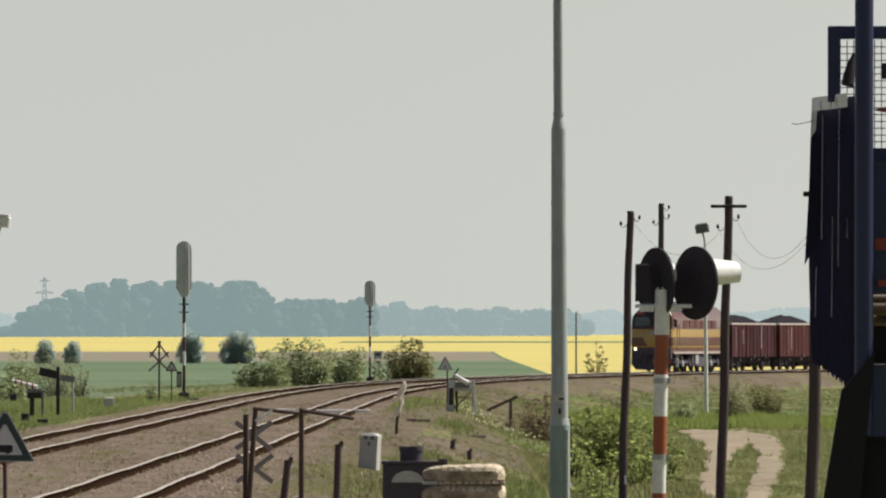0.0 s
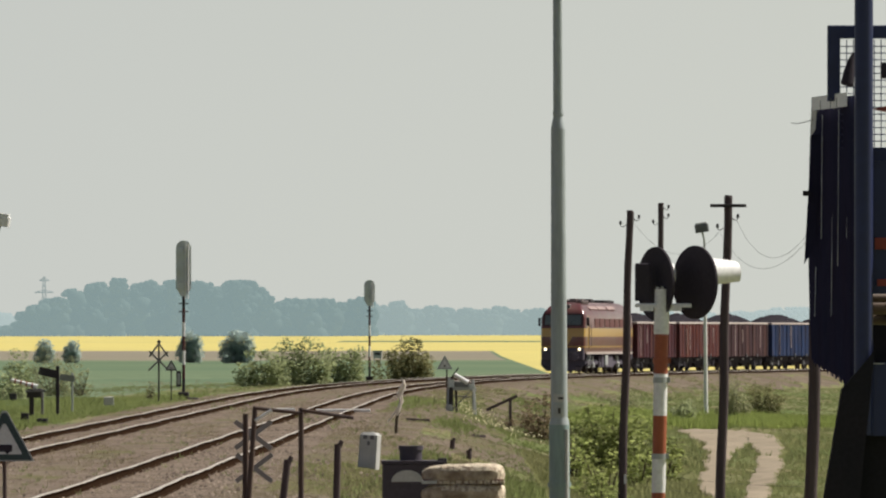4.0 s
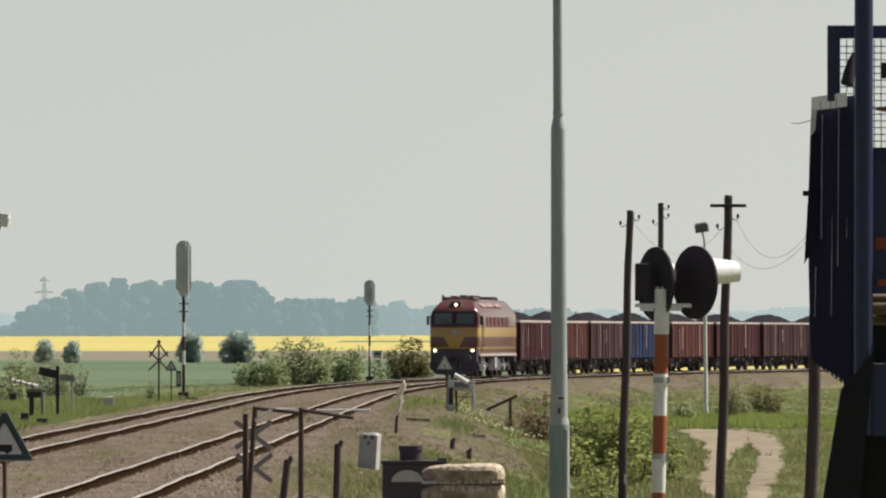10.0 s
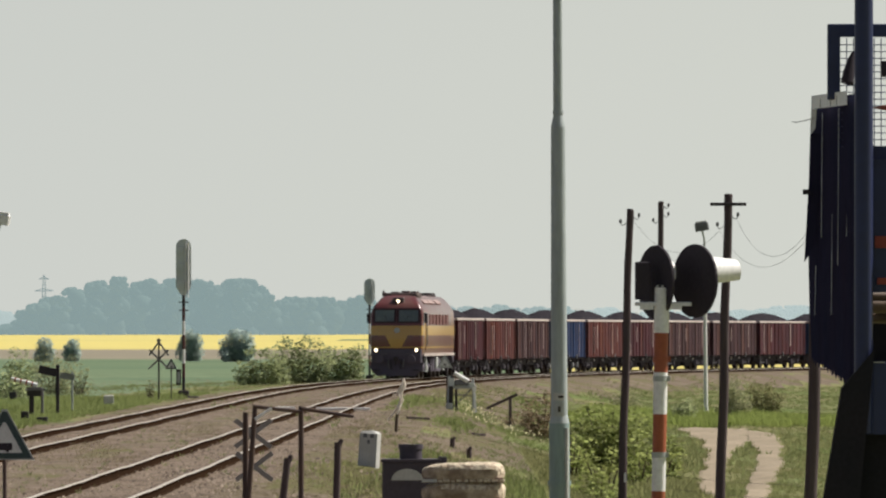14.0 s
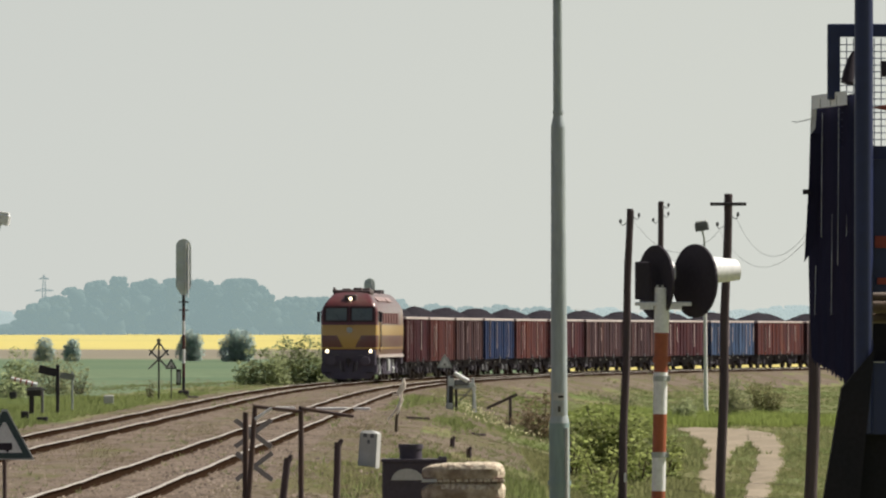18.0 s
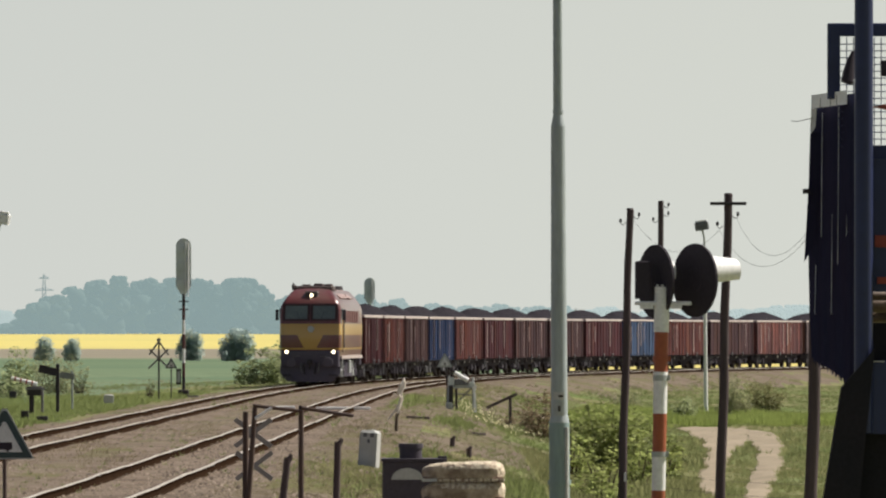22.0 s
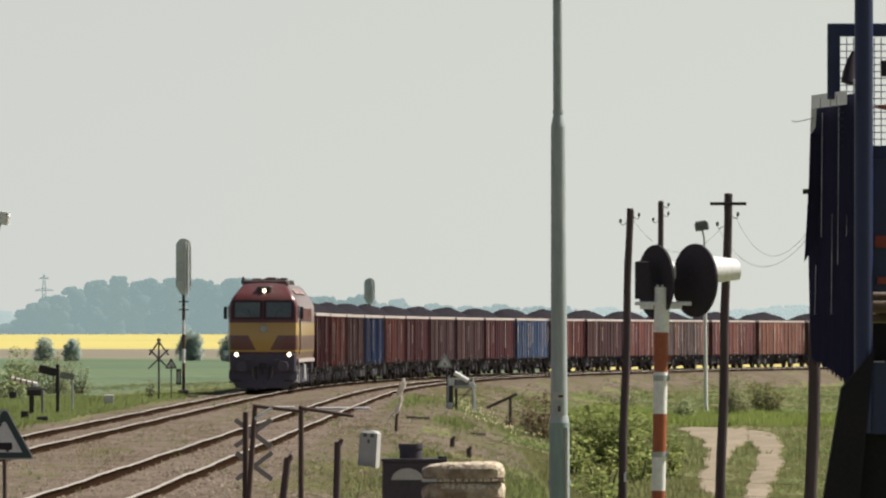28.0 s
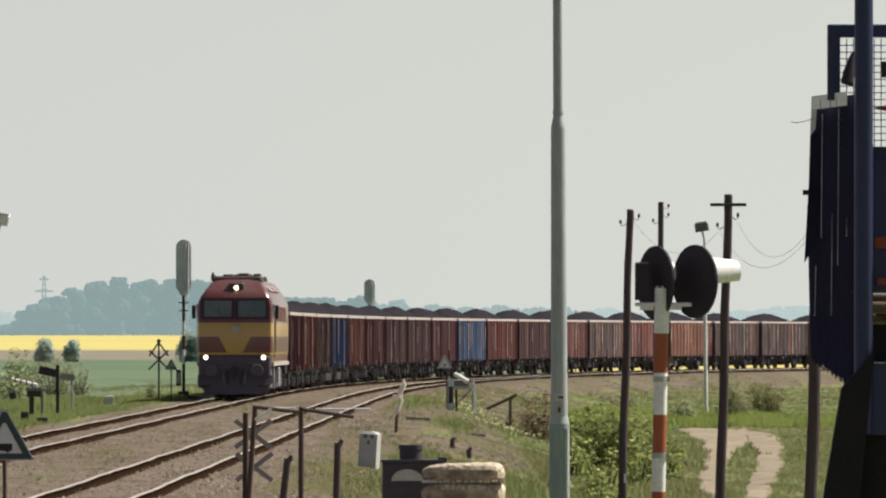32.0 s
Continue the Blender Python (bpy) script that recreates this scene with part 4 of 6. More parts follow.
    for y0 in (-5.7, -2.8, 0.6):
        for sd in (-1, 1):
            part("roof_hatch", Shape().add([(sd * 1.245, y0, 4.0), (sd * 1.245, y0 + 2.6, 4.0), (sd * 0.8, y0 + 2.6, 4.385), (sd * 0.8, y0, 4.385), (sd * 1.22, y0, 3.96), (sd * 1.22, y0 + 2.6, 3.96), (sd * 0.78, y0 + 2.6, 4.34), (sd * 0.78, y0, 4.34)],
                                          [(0, 1, 2, 3), (7, 6, 5, 4), (0, 4, 5, 1), (1, 5, 6, 2), (2, 6, 7, 3), (3, 7, 4, 0)]), M_ROOF_PALE, e, "pale dusty roof panel")
    # underframe and running gear
    for fy in (-8.72, 8.35):
        part("buffer_beam", Shape().box(-1.40, 1.40, fy, fy + 0.37, 0.85, 1.62, 0.06), M_CHASSIS, e)
    for sd in (-1, 1):
        for fy in (-1, 1):
            part("buffer", Shape().tube((sd * 0.87, fy * 8.65, 1.06), (sd * 0.87, fy * 8.98, 1.06), 0.11, 0.11, 12).tube((sd * 0.87, fy * 8.98, 1.06), (sd * 0.87, fy * 9.04, 1.06), 0.24, 0.23, 16), M_CHASSIS, e)
    part("coupler", Shape().box(-0.12, 0.12, -9.0, -8.6, 0.92, 1.15, 0.03).tube((0, -9.0, 1.15), (0, -9.05, 0.7), 0.04, 0.04, 6), M_DARK_METAL, e)
    part("snowplough", Shape().add([(-1.40, -8.5, 0.85), (1.40, -8.5, 0.85), (1.40, -8.6, 0.52), (1.05, -8.72, 0.14), (0, -8.95, 0.12), (-1.05, -8.72, 0.14), (-1.40, -8.6, 0.52), (0, -8.7, 0.85),
                                    (-1.3, -8.3, 0.85), (1.3, -8.3, 0.85), (1.3, -8.4, 0.5), (-1.3, -8.4, 0.5)],
                                   [(0, 7, 4, 5, 6), (7, 1, 2, 3, 4), (0, 8, 9, 1, 7), (1, 9, 10, 2), (6, 11, 8, 0), (2, 10, 11, 6, 5, 4, 3)]), M_CHASSIS, e)
    for sd in (-1, 1):
        for o, zz in ((0.28, 0.55), (0.42, 0.6)):
            part("brake_hose", Shape().path([(sd * o, -8.72, 1.0), (sd * o, -8.86, 0.9), (sd * (o - 0.03), -8.9, zz), (sd * (o - 0.06), -8.84, zz - 0.06)], 0.028, 6), M_OLD_GREY if o > 0.3 else M_DARK_METAL, e)
        part("shunter_handrail", Shape().path([(sd * 0.72, -8.74, 0.95), (sd * 0.72, -8.82, 0.95), (sd * 0.72, -8.82, 1.3), (sd * 0.5, -8.82, 1.3), (sd * 0.5, -8.74, 1.3)], 0.018, 6), M_OLD_GREY, e)
        part("step_plate", Shape().box(sd * 1.05 - 0.18, sd * 1.05 + 0.18, -8.9, -8.68, 0.42, 0.46), M_DARK_METAL, e)
    part("fuel_tank", Shape().box(-1.3, 1.3, -2.0, 2.0, 0.35, 1.2, 0.12), M_CHASSIS, e)
    part("battery_box", Shape().box(1.30, 1.42, -1.4, -0.5, 0.5, 1.1, 0.03), M_GREY_PAINT, e)
    for c in (-4.4, 4.4):
        bogie = part("bogie", Shape().box(-1.18, -0.98, c - 2.8, c + 2.8, 0.55, 0.88, 0.05).box(0.98, 1.18, c - 2.8, c + 2.8, 0.55, 0.88, 0.05).box(-0.98, 0.98, c - 0.3, c + 0.3, 0.5, 0.9), M_CHASSIS, e)
        for a in (-2.1, 0, 2.1):
            plain_wheelset(e, c + a, 0.525)
            for sd in (-1, 1):
                part("axle_box", Shape().box(sd * 1.2 - 0.09, sd * 1.2 + 0.09, c + a - 0.2, c + a + 0.2, 0.36, 0.7, 0.05).tube((sd * 1.2, c + a - 0.32, 0.75), (sd * 1.2, c + a - 0.32, 1.1), 0.1, 0.1, 10), M_GREY_PAINT if a == 0 else M_CHASSIS, bogie)
    # the body stands a little higher than the standard outline
    for o in e.children_recursive:
        if not o.name.startswith(("wheelset", "bogie", "axle_box", "buffer")):
            o.data.transform(Matrix.Diagonal((1.0 if o.name.startswith(("headlamp", "lens")) else 1.035, 1, 1.04, 1)))
    return e


ENGINE = build_engine()

# ------------------------------------------------------------ coal wagons


def wagon_paint(name, base, second, vary=0.18, bare=0.6):
    """Faded paint; some panels have gone to bare orange rust, all carry soot streaks."""
    m = material(name, base, 0.8, second=second, scale=2.2, mix=0.35, stretch=(1, 1, 0.25), per_object=vary, third=tuple(c * (0.55 if base[0] < 0.13 else k) for c, k in zip(base, (1.25, 1.1, 1.0))), third_scale=0.6, spec=0.06)
    n, l = m.node_tree.nodes, m.node_tree.links
    b = n["Principled BSDF"]
    col = b.inputs["Base Color"].links[0].from_socket
    co, mp = n.new("ShaderNodeTexCoord"), n.new("ShaderNodeMapping")
    mp.inputs["Scale"].default_value = (1.6, 1.6, 0.35)
    l.new(co.outputs["Object"], mp.inputs["Vector"])
    info, spread, part_of, pick = n.new("ShaderNodeObjectInfo"), n.new("ShaderNodeMath"), n.new("ShaderNodeMath"), n.new("ShaderNodeMapRange")
    spread.operation, part_of.operation = "MULTIPLY", "FRACT"
    spread.inputs[1].default_value = 7.31
    l.new(info.outputs["Random"], spread.inputs[0])
    l.new(spread.outputs[0], part_of.inputs[0])
    for key, v in (("From Min", 0.72), ("From Max", 1.0), ("To Min", 0.0), ("To Max", bare)):
        pick.inputs[key].default_value = v
    l.new(part_of.outputs[0], pick.inputs["Value"])
    rust = n.new("ShaderNodeMix")
    rust.data_type = "RGBA"
    rust.inputs["B"].default_value = (0.23, 0.105, 0.06, 1) if base[0] > base[2] else tuple(1.5 * c for c in base) + (1,)
    l.new(pick.outputs["Result"], rust.inputs["Factor"])
    l.new(col, rust.inputs["A"])
    streak, deep, soot = n.new("ShaderNodeTexNoise"), n.new("ShaderNodeMapRange"), n.new("ShaderNodeMix")
    streak.inputs["Scale"].default_value, streak.inputs["Detail"].default_value = 2.6, 6
    l.new(mp.outputs["Vector"], streak.inputs["Vector"])
    for key, v in (("From Min", 0.46), ("From Max", 0.68), ("To Min", 0.0), ("To Max", 0.75)):
        deep.inputs[key].default_value = v
    l.new(streak.outputs["Fac"], deep.inputs["Value"])
    soot.data_type = "RGBA"
    soot.inputs["B"].default_value = (0.046, 0.037, 0.046, 1)
    l.new(deep.outputs["Result"], soot.inputs["Factor"])
    l.new(rust.outputs["Result"], soot.inputs["A"])
    l.new(soot.outputs["Result"], b.inputs["Base Color"])
    return m


PAINTS = {"maroon": wagon_paint("dark_maroon_wagon_paint", (0.084, 0.029, 0.034), (0.056, 0.025, 0.031), 0.10, 0.2),
          "rust": wagon_paint("sooty_rust_wagon_paint", (0.118, 0.041, 0.036), (0.076, 0.033, 0.033), 0.10, 0.25),
          "umber": wagon_paint("sooty_umber_wagon_paint", (0.076, 0.038, 0.040), (0.054, 0.032, 0.037), 0.10, 0.2),
          "navy": wagon_paint("sooty_blue_wagon_paint", (0.027, 0.047, 0.110), (0.022, 0.037, 0.088), 0.10, 0.2),
          "brown": wagon_paint("rusty_brown_wagon_paint", (0.105, 0.078, 0.076), (0.070, 0.055, 0.058)),
          "orange": wagon_paint("orange_rust_wagon_paint", (0.17, 0.080, 0.060), (0.12, 0.062, 0.052)),
          "red": wagon_paint("dull_red_wagon_paint", (0.13, 0.052, 0.050), (0.080, 0.040, 0.042)),
          "sky": wagon_paint("pale_blue_wagon_paint", (0.052, 0.088, 0.165), (0.040, 0.066, 0.125))}
SOOTY = ("maroon", "rust", "umber", "navy")
# ribs paler than their panels: sunlit ribs and shaded bays put into paint
M_RIB_LIT = {k: wagon_paint(k + "_wagon_lit_rib_paint", base, tuple(c * 0.8 for c in base), 0.08, 0.12) for k, base in
         (("maroon", (0.098, 0.033, 0.038)), ("rust", (0.142, 0.052, 0.045)), ("umber", (0.105, 0.068, 0.066)), ("navy", (0.032, 0.058, 0.138)), ("brown", (0.19, 0.150, 0.145)), ("orange", (0.25, 0.15, 0.125)), ("red", (0.19, 0.110, 0.105)), ("sky", (0.095, 0.145, 0.235)))}
# pale colour that imitates sun glints on the wagon ribs
M_RIB_GLINT = material("painted_rib_glint", (0.50, 0.41, 0.385), 0.6, second=(0.26, 0.18, 0.165), scale=3, mix=0.4, stretch=(1, 1, 0.3))
WORDS = {"maroon": "dark maroon", "rust": "sooty rust-red", "umber": "sooty brown", "navy": "dark blue", "brown": "rusty brown", "orange": "orange-brown", "red": "dull red", "sky": "pale blue"}


def coal_heap(seed):
    r = random.Random(seed)
    s, n, k = Shape(), 40, 11
    v = []
    for i in range(n + 1):
        y = -6.3 + 12.6 * i / n
        for j in range(k):
            x = -1.4 + 2.8 * j / (k - 1)
            q = (max(0, 1 - abs(y / 6.3) ** 1.9)) * (1 - abs(x / 1.4) ** 1.8)
            lump = 0.10 * noise.noise((x * 1.3, y * 0.9, seed)) + 0.05 * noise.noise((x * 4, y * 4, seed + 9))
            v.append((x, y, 3.05 + 0.92 * q ** 0.85 + lump * min(1, q * 3)))
    s.add(v, [(i * k + j, i * k + j + 1, (i + 1) * k + j + 1, (i + 1) * k + j) for i in range(n) for j in range(k - 1)])
    return s


def build_wagon(paint, seed):
    w = thing("coal_wagon", pose(0, 0, 0), WORDS[paint] + " open steel wagon heaped with black coal", "freight wagon", "coal wagons of the train")
    p, rib = PAINTS[paint], M_RIB_LIT[paint]
    hl, hw, z0, z1 = 6.38, 1.42, 0.98, 3.28
    part("floor", Shape().box(-hw, hw, -hl, hl, z0 - 0.06, z0 + 0.08), M_GEAR, w)
    for sd in (-1, 1):
        part("end_wall", Shape().box(-hw + 0.05, hw - 0.05, sd * hl - 0.04, sd * hl + 0.04, z0, z1), p, w)
        part("top_rim", Shape().box(sd * hw - 0.07, sd * hw + 0.09, -hl - 0.08, hl + 0.08, z1 - 0.03, z1 + 0.10, 0.02), M_RIM, w, "pale scraped steel rim")
        part("end_rim", Shape().box(-hw + 0.08, hw - 0.08, sd * hl - 0.08, sd * hl + 0.08, z1 - 0.03, z1 + 0.095, 0.02), M_RIM, w)
        bay = (2 * hl - 0.24) / 12
        for i in range(13):
            y = -hl + 0.12 + bay * i
            deep, half = (0.045, 0.085) if i % 4 else (0.075, 0.11)
            part("rib", Shape().box(sd * (hw + 0.03 + deep / 2) - deep / 2, sd * (hw + 0.03 + deep / 2) + deep / 2, y - half, y + half, z0 - 0.05, z1 - 0.035), rib, w)
            if i < 12:
                bow = 0.012 * math.sin(i * 2.1 + seed)
                lo, hi = y + (0.0 if i else -0.12), y + bay + (0.12 if i == 11 else 0.0)
                q, mid = Shape(), (lo + hi) / 2
                q.add([(sd * (hw + o), yy, zz) for o in (-0.04, 0.04) for yy, zz in ((lo, z0), (hi, z0), (hi, z1), (lo, z1))] + [(sd * (hw + 0.04 + bow), mid, (z0 + z1) / 2 - 0.2 * math.sin(i + seed))],
                      [(3, 2, 1, 0), (0, 1, 5, 4), (1, 2, 6, 5), (2, 3, 7, 6), (3, 0, 4, 7), (4, 5, 8), (5, 6, 8), (6, 7, 8), (7, 4, 8)])
                part("side_panel", q, p, w)
            # thin pale plates paint sunlit highlights on some ribs and one edge
            glint_kind = (i * 7 + seed * 5) % 6
            if glint_kind < 3 and (paint not in SOOTY or i in (1, 3, 5, 8, 10)):
                lo, hi = z0 + (0.0, 0.5, 0.9, 0.15)[glint_kind] + 0.05 * (i % 3), z1 - (0.05, 0.12, 0.3, 0.8)[glint_kind] - 0.06 * ((i + seed) % 3)
                out = hw + 0.03 + deep
                part("scrape", Shape().box(sd * (out - 0.002) - 0.005, sd * (out - 0.002) + 0.005, y - half + 0.012, y + half * (0.4, 0.8, 0.6)[glint_kind], lo, hi), M_RIB_GLINT, w, "pale rib face with painted sun glint")
            if i == 2 and seed % 2 == 0:
                part("bare_edge", Shape().box(sd * (hw + 0.085) - 0.026, sd * (hw + 0.085) + 0.026, y - half - 0.012, y - half + 0.03, z0 + 0.1 * (seed % 3), z1 - 0.06 - 0.3 * (seed % 4 == 2)), M_RIB_GLINT, w, "pale painted sun glint on a rib edge")
        for i in range(4):
            x = -0.95 + 0.63 * i
            part("end_rib", Shape().box(x - 0.06, x + 0.06, sd * (hl + 0.09) - 0.05, sd * (hl + 0.09) + 0.05, z0, z1 - 0.04), rib, w)
        part("lower_rail", Shape().box(sd * (hw - 0.14) - 0.05, sd * (hw - 0.14) + 0.05, -hl, hl, z0 - 0.14, z0 - 0.055), M_GEAR, w)
        part("sole_bar", Shape().box(sd * 1.0 - 0.08, sd * 1.0 + 0.08, -hl, hl, 0.52, z0 - 0.06), M_GEAR, w)
        for e in (-1, 1):
            part("buffer", Shape().tube((sd * 0.87, e * 6.4, 1.06), (sd * 0.87, e * 6.95, 1.06), 0.09, 0.09, 10).tube((sd * 0.87, e * 6.95, 1.06), (sd * 0.87, e * 7.0, 1.06), 0.22, 0.22, 14), M_GEAR, w)
        part("brake_rigging", Shape().tube((sd * 0.9, -1.6, 0.75), (sd * 0.9, 1.7, 0.72), 0.03, 0.03, 5).box(sd * 1.05 - 0.12, sd * 1.05 + 0.12, -0.3, 0.2, 0.62, 0.9).box(sd * 0.8 - 0.1, sd * 0.8 + 0.1, 0.9, 2.0, 0.45, 0.85, 0.06).box(sd * 0.7 - 0.1, sd * 0.7 + 0.1, -2.2, -1.5, 0.5, 0.85, 0.04), M_GEAR, w)
        for y, h in ((-2.6, 0.10), (0.55, 0.14), (2.9, 0.10)):
            part("data_plate", Shape().box(sd * 1.09 - 0.008, sd * 1.09 + 0.008, y + 0.2 * (seed % 3), y + 0.26 + 0.2 * (seed % 3), 0.70, 0.70 + h), M_WHITE, w, "small white lettering plate")
        part("hand_step", Shape().path([(sd * 1.42, -6.0, z0 - 0.1), (sd * 1.42, -6.0, 0.42), (sd * 1.42, -5.6, 0.42), (sd * 1.42, -5.6, z0 - 0.1)], 0.022, 6), M_OLD_GREY, w)
        for y in (0.0, 3.15):
            part("door_latch", Shape().box(sd * 1.52 - 0.03, sd * 1.52 + 0.03, y - 0.06, y + 0.06, z0 - 0.15, z0 + 0.14, 0.01), M_OLD_GREY, w)
    part("underframe", Shape().box(-0.55, 0.55, -3.1, 3.1, 0.22, z0 - 0.07, 0.05).box(-0.9, 0.9, -2.4, -1.1, 0.22, 0.8, 0.06).box(-0.9, 0.9, 1.3, 2.6, 0.24, 0.8, 0.06).box(-0.8, 0.8, -0.5, 0.4, 0.2, 0.8, 0.06), M_GEAR, w)
    for y in (-6.95, 6.3):
        part("drawbar", Shape().box(-0.14, 0.14, y, y + 0.65, 0.95, 1.15, 0.02), M_GEAR, w)
    for c in (-4.45, 4.45):
        bogie = part("bogie", Shape().box(-0.98, 0.98, c - 0.2, c + 0.2, 0.45, 0.8).box(-1.12, -0.96, c - 1.25, c + 1.25, 0.36, 0.80, 0.06).box(0.96, 1.12, c - 1.25, c + 1.25, 0.36, 0.80, 0.06), M_GEAR, w)
        for a in (-0.9, 0.9):
            plain_wheelset(w, c + a, 0.46)
            for sd in (-1, 1):
                part("axle_box", Shape().box(sd * 1.14 - 0.09, sd * 1.14 + 0.09, c + a - 0.17, c + a + 0.17, 0.3, 0.62, 0.04), M_OLD_GREY if (seed + int(a)) % 4 == 0 else M_GEAR, bogie)
    part("coal_mound", coal_heap(seed), M_COAL, w, "black heaped coal", smooth=True)
    return w


ORDER = ["maroon", "rust", "umber", "navy", "rust", "maroon", "umber", "umber", "maroon", "sky", "rust", "umber", "red", "brown", "red", "orange", "brown", "brown", "brown", "orange", "brown", "red", "brown"]
WAGONS, FIRST = [], {}
for i, tint in enumerate(ORDER):
    if tint not in FIRST:
        FIRST[tint] = build_wagon(tint, i + 1)
        WAGONS.append(FIRST[tint])
    else:
        WAGONS.append(copy_thing(FIRST[tint], pose(0, 0, 0)))


def motions():
    times = [0.0] + [i * 1.0 for i in range(1, 33)]
    fleet = [(ENGINE, 9.0)] + [(w, 18.1 + 7.02 + 14.04 * i) for i, w in enumerate(WAGONS)]
    for w, back in fleet:
        rows = []
        for t in times:
            s = front_at(t) - 0.3 + back
            (x0, y0, _), (x1, y1, _) = on_line(s - 4.4), on_line(s + 4.4)
            rows.append((t, pose((x0 + x1) / 2, (y0 + y1) / 2, 0, 0, 0, -math.degrees(math.atan2(x1 - x0, y1 - y0)))))
        walk(w, rows)
    for w, back in fleet:
        r = 0.525 if w is ENGINE else 0.46
        for axle in w.children:
            if axle.name.startswith("wheelset"):
                home = Matrix.Translation(axle.location)
                rows = [(t, home @ Matrix.Rotation((front_at(t) - front_at(0)) / r, 4, "X")) for t in [i / 15 for i in range(481)]]
                walk(axle, rows)

# ------------------------------------------------------------ posts and masts near the camera


def lamp_post():
    x, y = 0.91556, 60.0
    g = ground_at(x, y) - 0.05
    p = thing("street_lamp", pose(x, y, 0), "tall stepped grey-green steel lamp post", "lamp post")
    lean = lambda z: -0.004 * (z - 1.5)
    seg = lambda a, b, r0, r1: Shape().tube((lean(a), 0, a), (lean(b), 0, b), r0, r1, 24)
    part("lower_tube", seg(g, 1.74778, 0.082, 0.080), M_GALV, p, smooth=True)
    part("reducer", seg(1.74778, 1.81, 0.080, 0.067), M_GALV_PALE, p, smooth=True)
    part("middle_tube", seg(1.81, 4.07667, 0.066, 0.056), M_GALV_PALE, p, smooth=True)
    part("reducer", seg(4.07667, 4.16556, 0.056, 0.039), M_GALV_PALE, p, smooth=True)
    part("upper_tube", seg(4.16556, 7.2, 0.038, 0.034), M_GALV_PALE, p, smooth=True)
    part("collar", seg(4.18333, 4.20556, 0.043, 0.043), M_GALV_PALE, p, smooth=True)
    part("cap", seg(7.2, 7.25, 0.04, 0.02), M_GALV, p)
    part("clamp", seg(1.25889, 1.29444, 0.092, 0.092), M_GALV, p, smooth=True)
    # added pale tube imitates the sunlit right side of the lower post
    part("cable_duct", Shape().tube((0.056, -0.066, g), (0.056, -0.066, 1.71222), 0.016, 0.016, 10), M_CONCRETE, p)
    for z0, z1, m in ((1.80111, 1.90778, M_GREY_PAINT), (1.92556, 1.98778, M_CONCRETE)):
        s = Shape()
        k = 7
        v = [(0.069 * math.sin(a), -0.069 * math.cos(a), z) for z in (z0, z1) for a in [-0.75 + 1.3 * i / (k - 1) for i in range(k)]]
        s.add(v, [(i, i + 1, k + i + 1, k + i) for i in range(k - 1)])
        part("number_plate", s, m, p, "small pale unreadable plate")
    part("bar_mark", Shape().box(-0.012, 0.008, -0.073, -0.067, 1.83667, 1.88111), M_DARK_METAL, p)
    part("bar_mark", Shape().box(-0.01, 0.03, -0.073, -0.067, 1.94778, 1.96556), M_DARK_METAL, p)
    return p


lamp_post()


